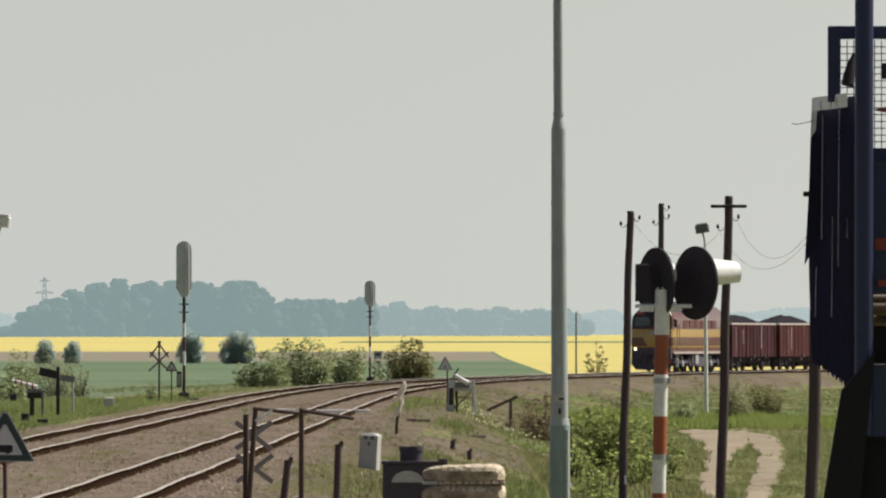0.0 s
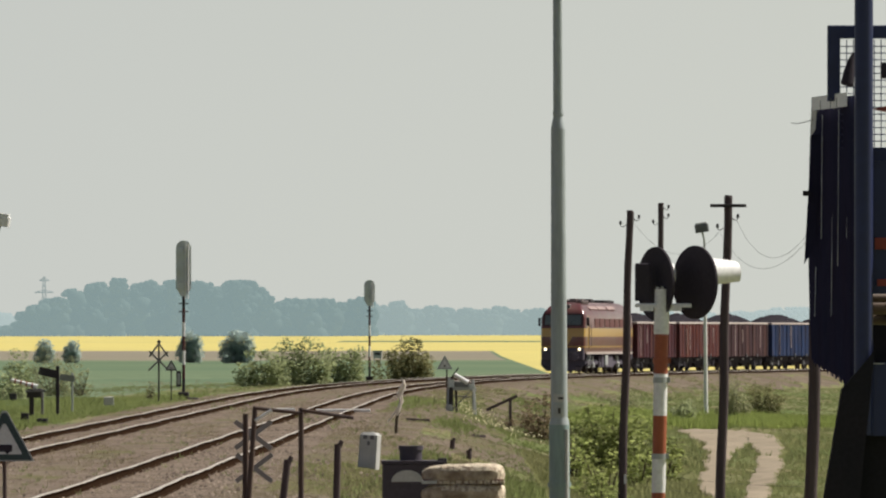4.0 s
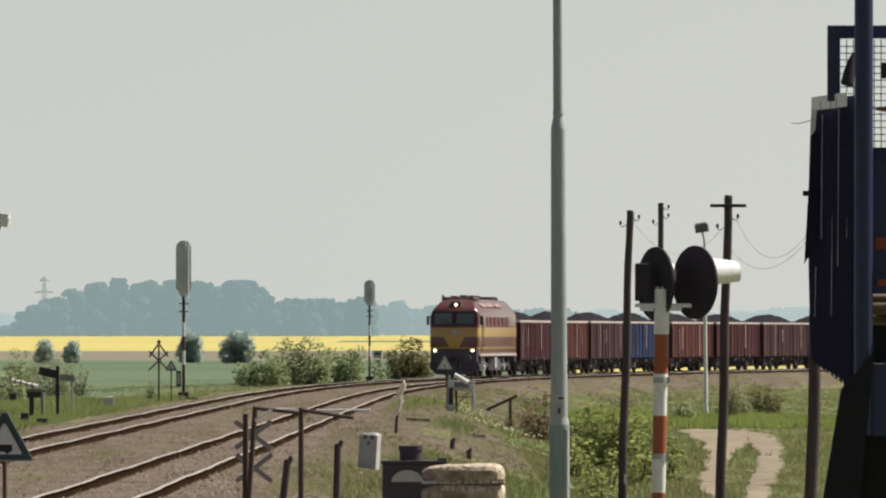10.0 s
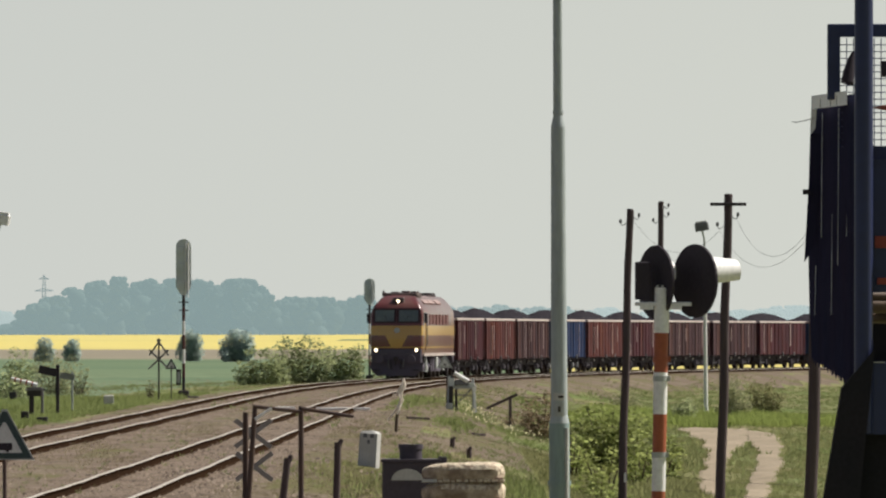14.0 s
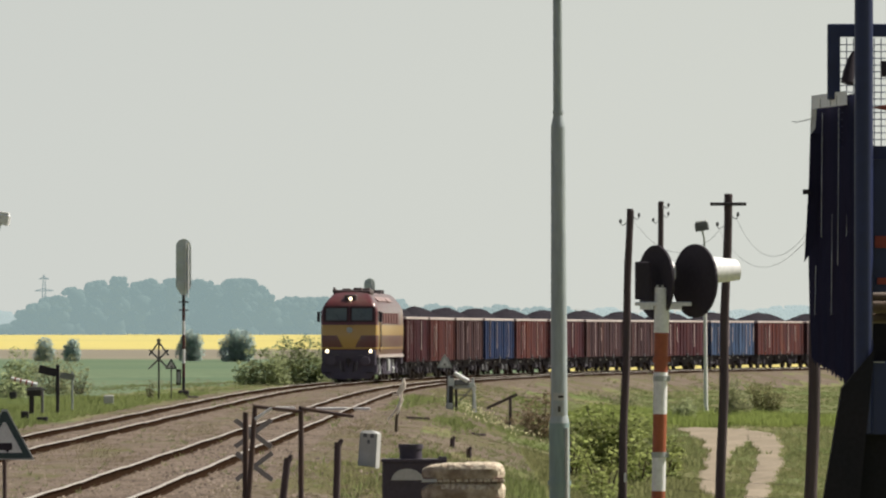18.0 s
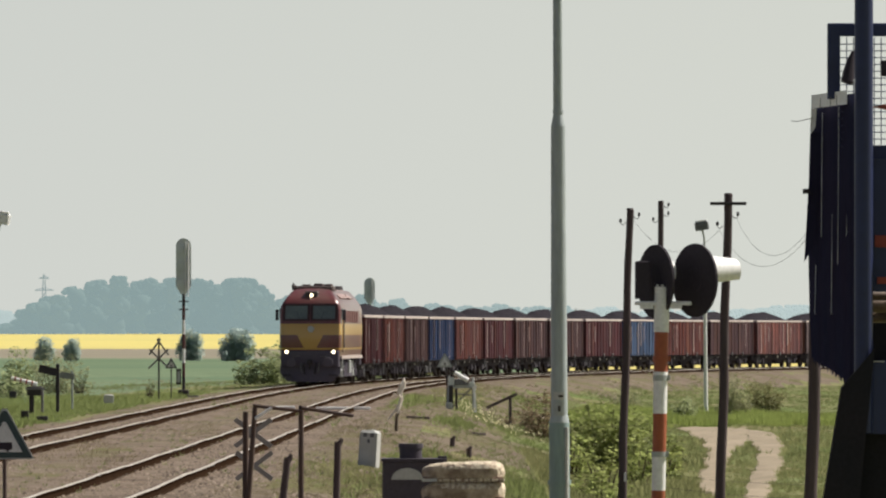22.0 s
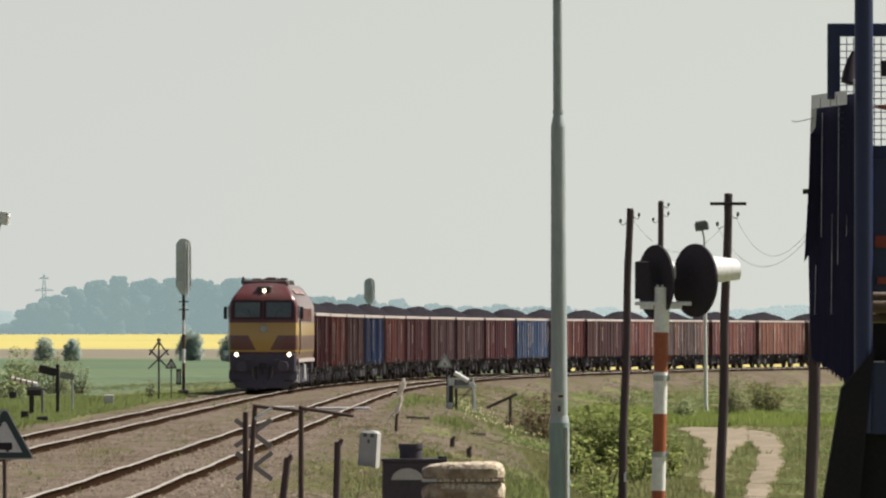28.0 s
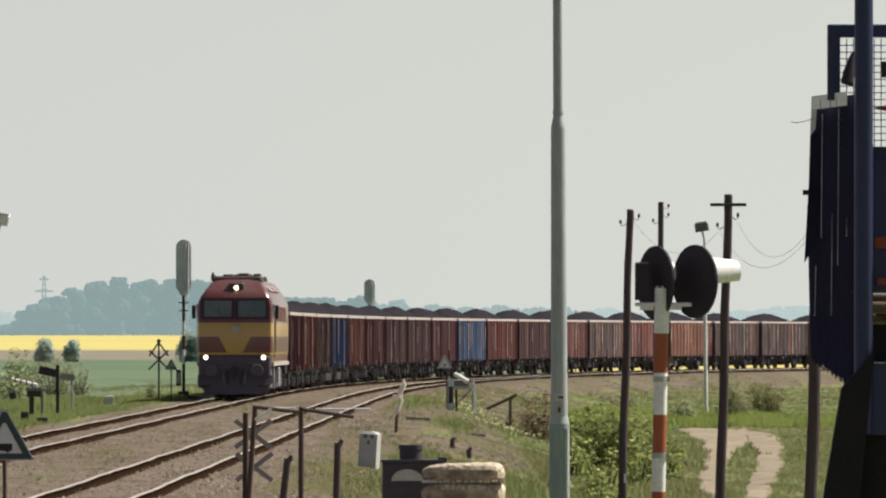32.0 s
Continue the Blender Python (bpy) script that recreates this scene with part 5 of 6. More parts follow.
def crossing_signal():
    """Back of a twin-lamp road signal at the level crossing."""
    x, y = 1.75896, 62.0
    g = ground_at(x, y) - 0.05
    p = thing("crossing_signal", pose(x, y, 0), "level crossing signal with two black discs on banded post", "traffic signal")
    lean = lambda z: 0.019 * (z - 1.6)
    bands = [(g, 1.17326, M_ORANGE), (1.17326, 1.47637, M_WHITE), (1.47637, 1.79785, M_ORANGE), (1.79785, 2.1377, M_WHITE), (2.1377, 2.45919, M_ORANGE), (2.45919, 2.82659, M_UPPER)]
    for a, b, m in bands:
        part("post_band", Shape().tube((lean(a), 0, a), (lean(b), 0, b), 0.056 if m is not M_UPPER else 0.061, None, 24), m, p, {"faded_red_orange_paint": "faded orange-red band", "weathered_white_paint": "white band"}.get(m.name, "pale grey upper post"), smooth=True)
    for z, r in ((2.24333, 0.066), (2.08719, 0.062), (1.46719, 0.062)):
        part("clamp", Shape().tube((lean(z), 0, z - 0.022), (lean(z), 0, z + 0.022), r, r, 20).box(lean(z) + 0.05, lean(z) + 0.078, -0.03, 0.01, z - 0.02, z + 0.024), M_ORANGE if r > 0.064 else M_GREY_PAINT, p)
    zt = 2.82659
    part("bolt_crown", Shape().box(lean(zt) - 0.05, lean(zt) - 0.03, -0.03, 0.0, zt, zt + 0.02).box(lean(zt) - 0.01, lean(zt) + 0.01, -0.05, -0.02, zt, zt + 0.02).box(lean(zt) + 0.03, lean(zt) + 0.05, -0.03, 0.0, zt, zt + 0.02), M_CONCRETE, p)
    zb = 2.698
    part("bracket", Shape().box(-0.20, 0.26, -0.045, 0.045, zb - 0.02, zb + 0.012, 0.008).box(-0.16, -0.05, -0.05, -0.03, zb - 0.05, zb).box(0.06, 0.18, -0.05, -0.03, zb - 0.05, zb), M_WHITE, p, "white cross bracket")
    for cx, cz, far, turn in ((-0.034, 2.872, 0.13, 62.5), (0.287, 2.8817, 0.37, 55.5)):
        ang = radians(turn)
        nrm = Vector((math.sin(ang), math.cos(ang), 0))
        c = Vector((cx, 0.12, cz))
        d = part("backboard", Shape().tube(c, c + nrm * 0.02, 0.30, 0.30, 40), M_BLACK, p, "round matt black backboard")
        part("lamp_housing", Shape().tube(c - nrm * 0.004, c, 0.10, 0.105, 24), M_BLACK, d)
        h = c + Vector((0, 0, 0.075))
        s = Shape()
        k = 17
        v = [h + nrm * q + Vector((-math.cos(ang), math.sin(ang), 0)) * (r * w * math.cos(a)) + Vector((0, 0, r * w * math.sin(a)))
             for r in (0.138, 0.128) for q, lo, w in ((0.02, -0.9, 1.0), (far * 1.08, -0.7, 0.76)) for a in [lo + (math.pi - 2 * lo) * i / (k - 1) for i in range(k)]]
        f = []
        for b in (0, 2 * k):
            f += [(b + i, b + i + 1, b + k + i + 1, b + k + i) for i in range(k - 1)]
        f += [(k + i, k + i + 1, 3 * k + i + 1, 3 * k + i) for i in range(k - 1)]
        s.add(v, f)
        part("hood", s, M_WHITE, d, "white tubular lamp hood", smooth=True)
    part("relay_case", Shape().box(-0.19748, -0.06889, 0.0, 0.1, 2.73015, 3.03785, 0.01), M_BLACK, p)


crossing_signal()


def telegraph_pole(x0, x1, y, top, r, hooks, arm=0.0, label="dark creosoted wooden telegraph pole"):
    """A leaning wooden pole from x0 at z -1 to x1 at its top. hooks: side, height below the top."""
    g = ground_at(x0, y) - 0.1
    p = thing("telegraph_pole", pose(x0, y, 0), label, "telegraph pole", "telegraph poles by the farm track")
    k = (x1 - x0) / (top + 1)
    at = lambda z: k * (z + 1)
    zz = [g + (top - g) * i / 12 for i in range(13)]
    part("shaft", Shape().loft([(at(z) + 0.012 * math.sin(z * 2.1 + x0), 0, z) for z in zz], [r * (1.12 - 0.02 * i) * (1 + 0.02 * math.sin(i * 2.7)) for i in range(13)], 14), M_WOOD_DARK, p, smooth=True)
    part("pole_cap", Shape().tube((at(top), 0, top), (at(top), 0, top + r * 0.5), r * 0.92, r * 0.75, 14), M_WOOD_DARK, p)
    for sd, dz in hooks:
        z = top - dz
        h = part("hook", Shape().path([(at(z) + sd * r * 0.8, -0.02, z), (at(z) + sd * (r + 0.05), -0.02, z - 0.05), (at(z) + sd * (r + 0.09), -0.02, z - 0.04), (at(z) + sd * (r + 0.10), -0.02, z + 0.02)], 0.009), M_DARK_METAL, p, "bent iron hook")
        part("insulator", Shape().tube((at(z) + sd * (r + 0.10), -0.02, z + 0.0), (at(z) + sd * (r + 0.10), -0.02, z + 0.07), 0.03, 0.02, 10), M_DARK_METAL, h)
    if arm:
        z = top - 0.15
        part("crossarm", Shape().box(at(z) - arm / 2, at(z) + arm / 2, -r - 0.06, -r + 0.0, z - 0.03, z + 0.03, 0.008), M_DARK_METAL, p, "dark iron crossarm")
        part("brace", Shape().tube((at(z), -r, z - 0.03), (at(z) + arm * 0.28, -r - 0.02, z + 0.02), 0.012).tube((at(z), -r, z - 0.03), (at(z) - arm * 0.28, -r - 0.02, z + 0.02), 0.012), M_DARK_METAL, p)
    return p


telegraph_pole(3.51111, 3.67778, 150, 4.87222, 0.08, [(-1, 0.24), (1, 0.12)])
telegraph_pole(4.87407, 5.0037, 175, 5.45741, 0.07259, [(-1, 0.42), (1, 0.28), (1, 0.08)])
telegraph_pole(5.08148, 5.23704, 140, 4.98037, 0.08607, [(-1, 0.55), (1, 0.37)], arm=0.6637)
telegraph_pole(4.9843, 5.11526, 104, 4.00615, 0.08474, [(1, 0.25)])
part("tin_mark", Shape().box(3.55556, 3.6, 149.85, 149.9, -0.46111, -0.28333), M_WHITE, bpy.data.objects["telegraph_pole"], "small white tin mark").matrix_parent_inverse = bpy.data.objects["telegraph_pole"].matrix_world.inverted()


def sag_wire(a, b, drop, name="telephone_wire"):
    a, b = Vector(a), Vector(b)
    pts = [a.lerp(b, i / 18) - Vector((0, 0, drop * 4 * (i / 18) * (1 - i / 18))) for i in range(19)]
    return solo(name, Shape().path(pts, 0.0028, 5), M_DARK_METAL, "thin dark slack telephone wire between poles", "wire", "slack wires")


sag_wire((5.39259, 139.9, 4.54481), (5.03822, 103.8, 3.94452), 0.55)
sag_wire((5.06074, 139.9, 4.36852), (5.05363, 103.8, 3.86748), 0.6)
sag_wire((3.75556, 149.9, 4.66111), (5.06074, 139.9, 4.33741), 0.5)
for q, zz in ((0, 0.0), (1, -0.22)):
    sag_wire((3.42815, 130, 0.10037 + zz), (5.83111, 120, 0.06778 + zz), 0.05, "fence_wire")


def yard_lamp(x, y, top, turn, label, head=M_DARK_METAL, k=1.0):
    g = ground_at(x, y) - 0.05
    p = thing("yard_lamp", pose(x, y, 0, 0, 0, turn), label, "lamp post", "yard lamps")
    part("post", Shape().tube((0.06, 0, g), (0, 0, top - 0.7 * k), 0.075 * k, 0.05 * k, 12), M_WHITE, p, smooth=True)
    part("arm", Shape().path([(0, 0, top - 0.7 * k), (-0.02 * k, -0.04, top - 0.35 * k), (-0.1 * k, -0.1, top - 0.05 * k)], 0.035 * k, 8), M_GREY_PAINT, p)
    h = part("lamp_head", Shape().box(-0.34 * k, 0.14 * k, -0.42 * k, 0.02, top - 0.10 * k, top + 0.20 * k, 0.05), head, p, "boxy floodlight head")
    part("lid", Shape().box(-0.30 * k, 0.10 * k, -0.40 * k, 0.0, top + 0.20 * k, top + 0.26 * k, 0.02), M_WHITE, h)
    h.matrix_local = Matrix.Translation((0, 0, top)) @ Matrix.Rotation(radians(-9), 4, "Y") @ Matrix.Translation((0, 0, -top))
    return p


yard_lamp(11.66074, 340, 7.18481, 0, "slim white concrete post with grey floodlight head", M_OLD_GREY, k=1.26)
yard_lamp(-15.8, 270, 6.47, 180, "slim white concrete post with pale floodlight head", M_WHITE, k=1.3)

# ------------------------------------------------------------ railway signals and crossing gear


def rail_signal(x, y, top, head_h, head_w, label):
    g = ground_at(x, y) - 0.05
    height = top - g
    p = thing("railway_signal", pose(x, y, g), label, "railway signal", "colour light signals")
    part("foot", Shape().box(-0.22, 0.22, -0.22, 0.22, 0, 0.35, 0.04), M_DARK_METAL, p)
    hb = height - head_h
    for i in range(7):
        a, b = 0.3 + (hb - 0.2) * i / 7, 0.3 + (hb - 0.2) * (i + 1) / 7
        part("mast_band", Shape().tube((0, 0, a), (0, 0, b), 0.065, 0.065, 12), (M_DARK_METAL, M_MAROON, M_WHITE, M_MAROON, M_WHITE, M_MAROON, M_DARK_METAL)[i], p, smooth=True)
    w, r = head_w / 2, head_w / 2
    arc = [(w * math.cos(a), height - r + r * math.sin(a)) for a in [math.pi * i / 12 for i in range(13)]]
    low = [(-w, hb + 0.35), (-w * 0.35, hb), (w * 0.35, hb), (w, hb + 0.35)]
    b = part("backboard", Shape().prism(arc + low, pose(0, -0.16, 0), 0.14), M_SIGNAL_GREY, p, "rounded grey signal screen")
    part("ladder", Shape().path([(w * 0.62, -0.22, hb - 0.1), (w * 0.62, -0.22, height - r * 0.5)], 0.022).path([(w * 0.25, -0.22, hb - 0.1), (w * 0.25, -0.22, height - r * 0.5)], 0.022), M_WHITE, b)
    for i in range(6):
        z = hb + 0.1 + (head_h - 0.3) * i / 5
        part("rung", Shape().tube((w * 0.2, -0.22, z), (w * 0.66, -0.22, z), 0.016, 0.016, 6), M_WHITE, b)
    for i in range(3):
        z = hb + 0.45 + (head_h - 0.9) * i / 2
        part("lamp_box", Shape().box(-w * 0.8, w * 0.05, -0.26, -0.16, z - 0.14, z + 0.14, 0.02), M_SIGNAL_GREY, b)
        part("visor", Shape().tube((0, -0.02, z), (0, 0.25, z), 0.13, 0.12, 12), M_BLACK, b)
    part("bracket", Shape().box(-0.2, 0.2, -0.03, 0.03, hb - 0.32, hb - 0.27), M_DARK_METAL, p)
    part("bracket", Shape().box(-0.2, 0.2, -0.03, 0.03, hb - 0.65, hb - 0.6), M_DARK_METAL, p)
    return p


s1 = rail_signal(-10.71, 315, 6.37, 2.31, 0.63, "tall railway signal on red and white mast, seen from behind")
part("number_board", Shape().box(-0.3, -0.1, -0.1, -0.07, 0.56, 1.21333), M_DARK_METAL, s1, "dark plate on the mast")
part("number_board_face", Shape().box(-0.26, -0.14, -0.112, -0.105, 0.65333, 1.12), M_GREY_PAINT, s1)
rail_signal(-4.52593, 470, 5.86185, 1.60148, 0.66148, "slender railway signal with rounded grey screen")
solo("signal_cable_box", Shape().box(-0.25, 0.25, -0.2, 0.2, -0.3, 0.12, 0.05), M_DARK_METAL, "low black cable box beside the signal", "cable box", m=pose(-10.23822, 312, -0.20778))


def slat(s, p, q, w, t=0.03):
    """A flat batten from p to q in the plane facing the camera."""
    a, b = Vector(p), Vector(q)
    u = (b - a).normalized()
    n = Vector((-u.z, 0, u.x)) * w / 2
    d = Vector((0, t / 2, 0))
    v = [a + n - d, b + n - d, b - n - d, a - n - d, a + n + d, b + n + d, b - n + d, a - n + d]
    return s.add(v, [(0, 1, 2, 3), (7, 6, 5, 4), (0, 4, 5, 1), (1, 5, 6, 2), (2, 6, 7, 3), (3, 7, 4, 0)])


def crossing_cross():
    y = 300.0
    x = -11.17778
    g = ground_at(x, y) - 0.05
    zc, k = 1.69444, 0.02222
    p = thing("warning_cross", pose(x, y, 0), "dark lattice warning cross seen from behind", "warning sign")
    part("post", Shape().tube((0, 0.03, g), (0, 0.03, zc + 26 * k), 0.035, 0.035, 8), M_DARK_METAL, p)
    for a, b in (((-17 * k, -4 * k), (3 * k, 24 * k)), ((17 * k, -4 * k), (-3 * k, 24 * k)), ((-17 * k, 6 * k), (15 * k, -25 * k)), ((17 * k, 6 * k), (-18 * k, -28 * k))):
        q = Shape()
        slat(q, (a[0], 0, zc + a[1]), (b[0], 0, zc + b[1]), 0.07)
        part("slat", q, M_LATH, p)


crossing_cross()


def triangle_sign(x, y, zc, side, label, post_x=0.0, dark=M_SIGN_GREEN, truck=False, base=None):
    g = ground_at(x, y) - 0.05
    p = thing("warning_sign", pose(x, y, 0), label, "road sign", "triangular warning signs")
    h = side * 0.866

    def tri(f):
        return [(-side / 2 * f, zc - h / 3 * f), (side / 2 * f, zc - h / 3 * f), (side * 0.04 * f, zc + h * 0.64 * f), (-side * 0.04 * f, zc + h * 0.64 * f)]
    part("edge", Shape().prism(tri(1.0), pose(0, 0.0, 0), 0.02), M_GREY_PAINT, p)
    part("border", Shape().prism(tri(0.93), pose(0, -0.006, 0), 0.006), dark, p, "dark border")
    part("panel", Shape().prism(tri(0.60), pose(0, -0.012, 0), 0.006), M_SIGN, p, "pale panel")
    u = side
    if truck:
        part("pictogram", Shape().box(-0.10 * u, 0.13 * u, -0.018, -0.0125, zc - 0.13 * u, zc - 0.01 * u).box(-0.16 * u, -0.11 * u, -0.018, -0.0125, zc - 0.13 * u, zc - 0.05 * u).tube((0.05 * u, -0.018, zc - 0.135 * u), (0.05 * u, -0.0125, zc - 0.135 * u), 0.03 * u, None, 10), M_BLACK, p, "black vehicle symbol")
    else:
        part("pictogram", Shape().box(-0.07 * u, 0.09 * u, -0.018, -0.0125, zc - 0.12 * u, zc - 0.02 * u), M_BLACK, p)
    part("post", Shape().tube((post_x, 0.05, g), (post_x, 0.05, zc + h * 0.3), max(0.025, side * 0.035), None, 10), M_RUSTY if side > 0.7 else M_DARK_METAL, p)
    return p


triangle_sign(-6.32296, 110, 0.88556, 0.8637, "triangular sign with dark green border and vehicle symbol", truck=True)
triangle_sign(-10.86704, 305, 1.18481, 0.49704, "small triangular sign on a thin post")
triangle_sign(0.06222, 280, 1.37148, 0.58074, "small triangular grey sign beside the barrier drive", post_x=0.08, dark=M_GREY_PAINT)


def barrier_drive(x, y, z, k, label, arm):
    """A level crossing barrier drive: case on legs and raised boom stub with counterweight."""
    g = ground_at(x, y) - 0.05
    p = thing("barrier_drive", pose(x, y, 0), label, "barrier", "crossing barriers")
    part("case", Shape().box(-14 * k, 14 * k, -0.25, 0.25, z - 7 * k, z + 9 * k, 0.05), M_DARK_METAL, p, "dark drive case")
    part("case_door", Shape().box(-10 * k, 8 * k, -0.265, -0.252, z - 4 * k, z + 5 * k), M_DARK_METAL, p)
    part("pedestal", Shape().box(-10 * k, -2 * k, -0.15, 0.15, g, z - 7 * k, 0.02), M_DARK_METAL, p)
    part("leg", Shape().tube((13 * k, 0, g), (13 * k, 0, z + 6 * k), 0.05, 0.05, 8), M_OLD_GREY, p)
    part("weight_bar", Shape().box(-17 * k, 19 * k, -0.3, -0.24, z + 3 * k, z + 6 * k), M_OLD_GREY, p)
    (ax, az), (bx, bz) = arm
    q = Shape()
    q.tube((ax * k, -0.1, z + az * k), (bx * k, -0.1, z + bz * k), 0.06, 0.09, 12)
    boom = part("boom", q, M_WHITE, p, "white boom stub")
    for i in range(4):
        f = (i + 0.7) / 4.6
        cx, cz = ax + (bx - ax) * f, az + (bz - az) * f
        part("stripe", Shape().tube(((cx - 1.0) * k, -0.1, z + cz * k + 0.2 * k), ((cx + 1.6) * k, -0.1, z + cz * k - 0.3 * k), 0.068 + 0.03 * f, None, 12), M_RED, boom, "dull red stripe")
    return p




def barrier_frame():
    """The raised barrier beside the second track: pedestal, trestle, counterweight and boom stub."""
    y, k = 276.0, 0.02044
    x = 0.65422
    g = ground_at(x, y) - 0.05
    z = lambda py: 2.45 + (594 - py) * k
    p = thing("barrier_drive", pose(x, y, 0), "pale grey crossing barrier trestle with white counterweight", "barrier", "crossing barriers")
    part("pedestal", Shape().box(-22 * k, -14 * k, -0.15, 0.15, g, z(684), 0.02), M_DARK_METAL, p)
    part("base_block", Shape().box(-27 * k, -15 * k, -0.3, 0.1, g - 0.1, z(716), 0.03), M_CONCRETE, p)
    part("leg", Shape().tube((22 * k, 0, g), (21 * k, 0, z(672)), 0.05, 0.045, 10), M_GREY_PAINT, p)
    part("leg", Shape().tube((-8 * k, 0, g), (-9 * k, 0, z(676)), 0.05, 0.045, 10), M_DARK_METAL, p)
    part("table", Shape().box(-20 * k, 25 * k, -0.12, 0.12, z(691), z(685), 0.01), M_GREY_PAINT, p)
    part("drive_case", Shape().box(-12 * k, 14 * k, -0.2, 0.2, z(685), z(675), 0.03), M_OLD_GREY, p)
    part("boom", Shape().tube((-12 * k, -0.15, z(663)), (12 * k, -0.15, z(678)), 0.07, 0.10, 12), M_WHITE, p, "white boom stub")
    part("cross_brace", Shape().tube((-19 * k, 0.02, g + 0.1), (21 * k, 0.02, z(688)), 0.022, 0.022, 8).tube((-19 * k, -0.02, z(700)), (22 * k, -0.02, z(704)), 0.022, 0.022, 8), M_OLD_GREY, p)
    part("leg", Shape().tube((-24 * k, -0.1, g), (-21 * k, -0.1, z(668)), 0.04, 0.035, 10), M_GREY_PAINT, p)
    part("leg", Shape().tube((26 * k, 0.1, g), (23 * k, 0.1, z(684)), 0.04, 0.035, 10), M_GREY_PAINT, p)
    part("bracket_plate", Shape().box(-22 * k, -12 * k, -0.18, -0.14, z(686), z(672), 0.01).box(14 * k, 24 * k, -0.18, -0.14, z(688), z(680), 0.01), M_SIGNAL_GREY, p)
    part("hand_crank", Shape().tube((-18 * k, 0, z(672)), (-5 * k, 0, z(651)), 0.03, 0.025, 8), M_DARK_METAL, p)
    part("end_plate", Shape().box(20 * k, 27 * k, -0.16, -0.13, z(694), z(686)), M_WHITE, p)


barrier_frame()
barrier_drive(-14.01215, 262, 0.45104, 0.01941, "grey level crossing barrier drive with long white boom", ((-42, 24), (4, 12)))


def name_board():
    x, y = -13.03378, 258.0
    g = ground_at(x, y) - 0.05
    p = thing("sign_post", pose(x, y, 0), "dark wooden post with plain black side board", "sign")
    part("post", Shape().box(-0.06, 0.06, -0.06, 0.06, g, 1.418, 0.015), M_BLACK, p)
    q = Shape()
    slat(q, (-0.63067, -0.08, 1.26511), (-0.03822, -0.08, 1.13133), 0.26756)
    part("board", q, M_BLACK, p, "black board")
    x2 = -13.36296
    g2 = ground_at(x2, 275) - 0.05
    p2 = thing("sign_post", pose(x2, 275, 0), "thin post with weathered grey side board", "sign")
    part("post", Shape().tube((0, 0, g2), (0, 0, 1.10556), 0.04, 0.04, 8), M_GREY_PAINT, p2)
    q = Shape()
    slat(q, (-0.44815, -0.05, 0.96296), (0.08148, -0.05, 0.88148), 0.22407)
    part("board", q, M_LATH, p2)


name_board()
for px, py, d, w, h, m, lab in ((-12.60741, -0.24185, 230, 0.24, 0.36, M_DARK_METAL, "low dark marker block in the grass"), (-11.81667, -0.21667, 225, 0.32, 0.22, M_BLACK, "low black box in the grass"), (-18.6, -0.45, 330, 0.3, 0.40, M_DARK_METAL, "dark stub post in the grass")):
    b = min(py, ground_at(px, d))
    solo("marker_block", Shape().box(-w / 2, w / 2, -w / 2, w / 2, -0.15, h + max(0, py - b), 0.02), m, lab, "marker", m=pose(px, d, b))


def marker_stone(x, y, z, w, h, lean, mat, label, marks=(), turn=0):
    g = min(z, ground_at(x, y))
    p = thing("marker_stone", pose(x, y, g, 0, lean, turn), label, "marker stone", "white marker stones")
    z -= g
    q = Shape()
    q.add([(-w / 2 * 1.05, -w * 0.3, -0.25), (w / 2 * 1.05, -w * 0.3, -0.25), (w / 2 * 1.05, w * 0.3, -0.25), (-w / 2 * 1.05, w * 0.3, -0.25), (-w / 2, -w * 0.28, z + h * 0.9), (w / 2, -w * 0.28, z + h * 0.9), (w / 2, w * 0.28, z + h * 0.9), (-w / 2, w * 0.28, z + h * 0.9),
           (-w * 0.42, -w * 0.2, z + h * 0.96), (w * 0.1, -w * 0.1, z + h), (w * 0.42, w * 0.2, z + h * 0.96), (-w * 0.42, w * 0.2, z + h * 0.97)],
          [(0, 1, 5, 4), (1, 2, 6, 5), (2, 3, 7, 6), (3, 0, 4, 7), (4, 5, 9, 8), (5, 6, 10, 9), (6, 7, 11, 10), (7, 4, 8, 11), (8, 9, 10, 11)])
    part("stone", q, mat, p)
    for a, b, c, d in marks:
        part("bar_mark", Shape().box(a * w, b * w, -w * 0.31, -w * 0.285, z + c * h, z + d * h), M_OLD_GREY, p, "faint dark unreadable mark")
    return p


marker_stone(-1.496, 153, -0.15667, 0.374, 0.68, 4, M_CONCRETE, "leaning white kilometre stone with faint marks", ((-0.30, -0.08, 0.78, 0.9), (0.1, 0.32, 0.78, 0.9), (-0.05, 0.1, 0.6, 0.72)), -20)
marker_stone(-13.1, 299, -0.30, 0.38, 0.36, 0, M_CONCRETE, "low white marker stone in the grass")

# ------------------------------------------------------------ clutter by the second track


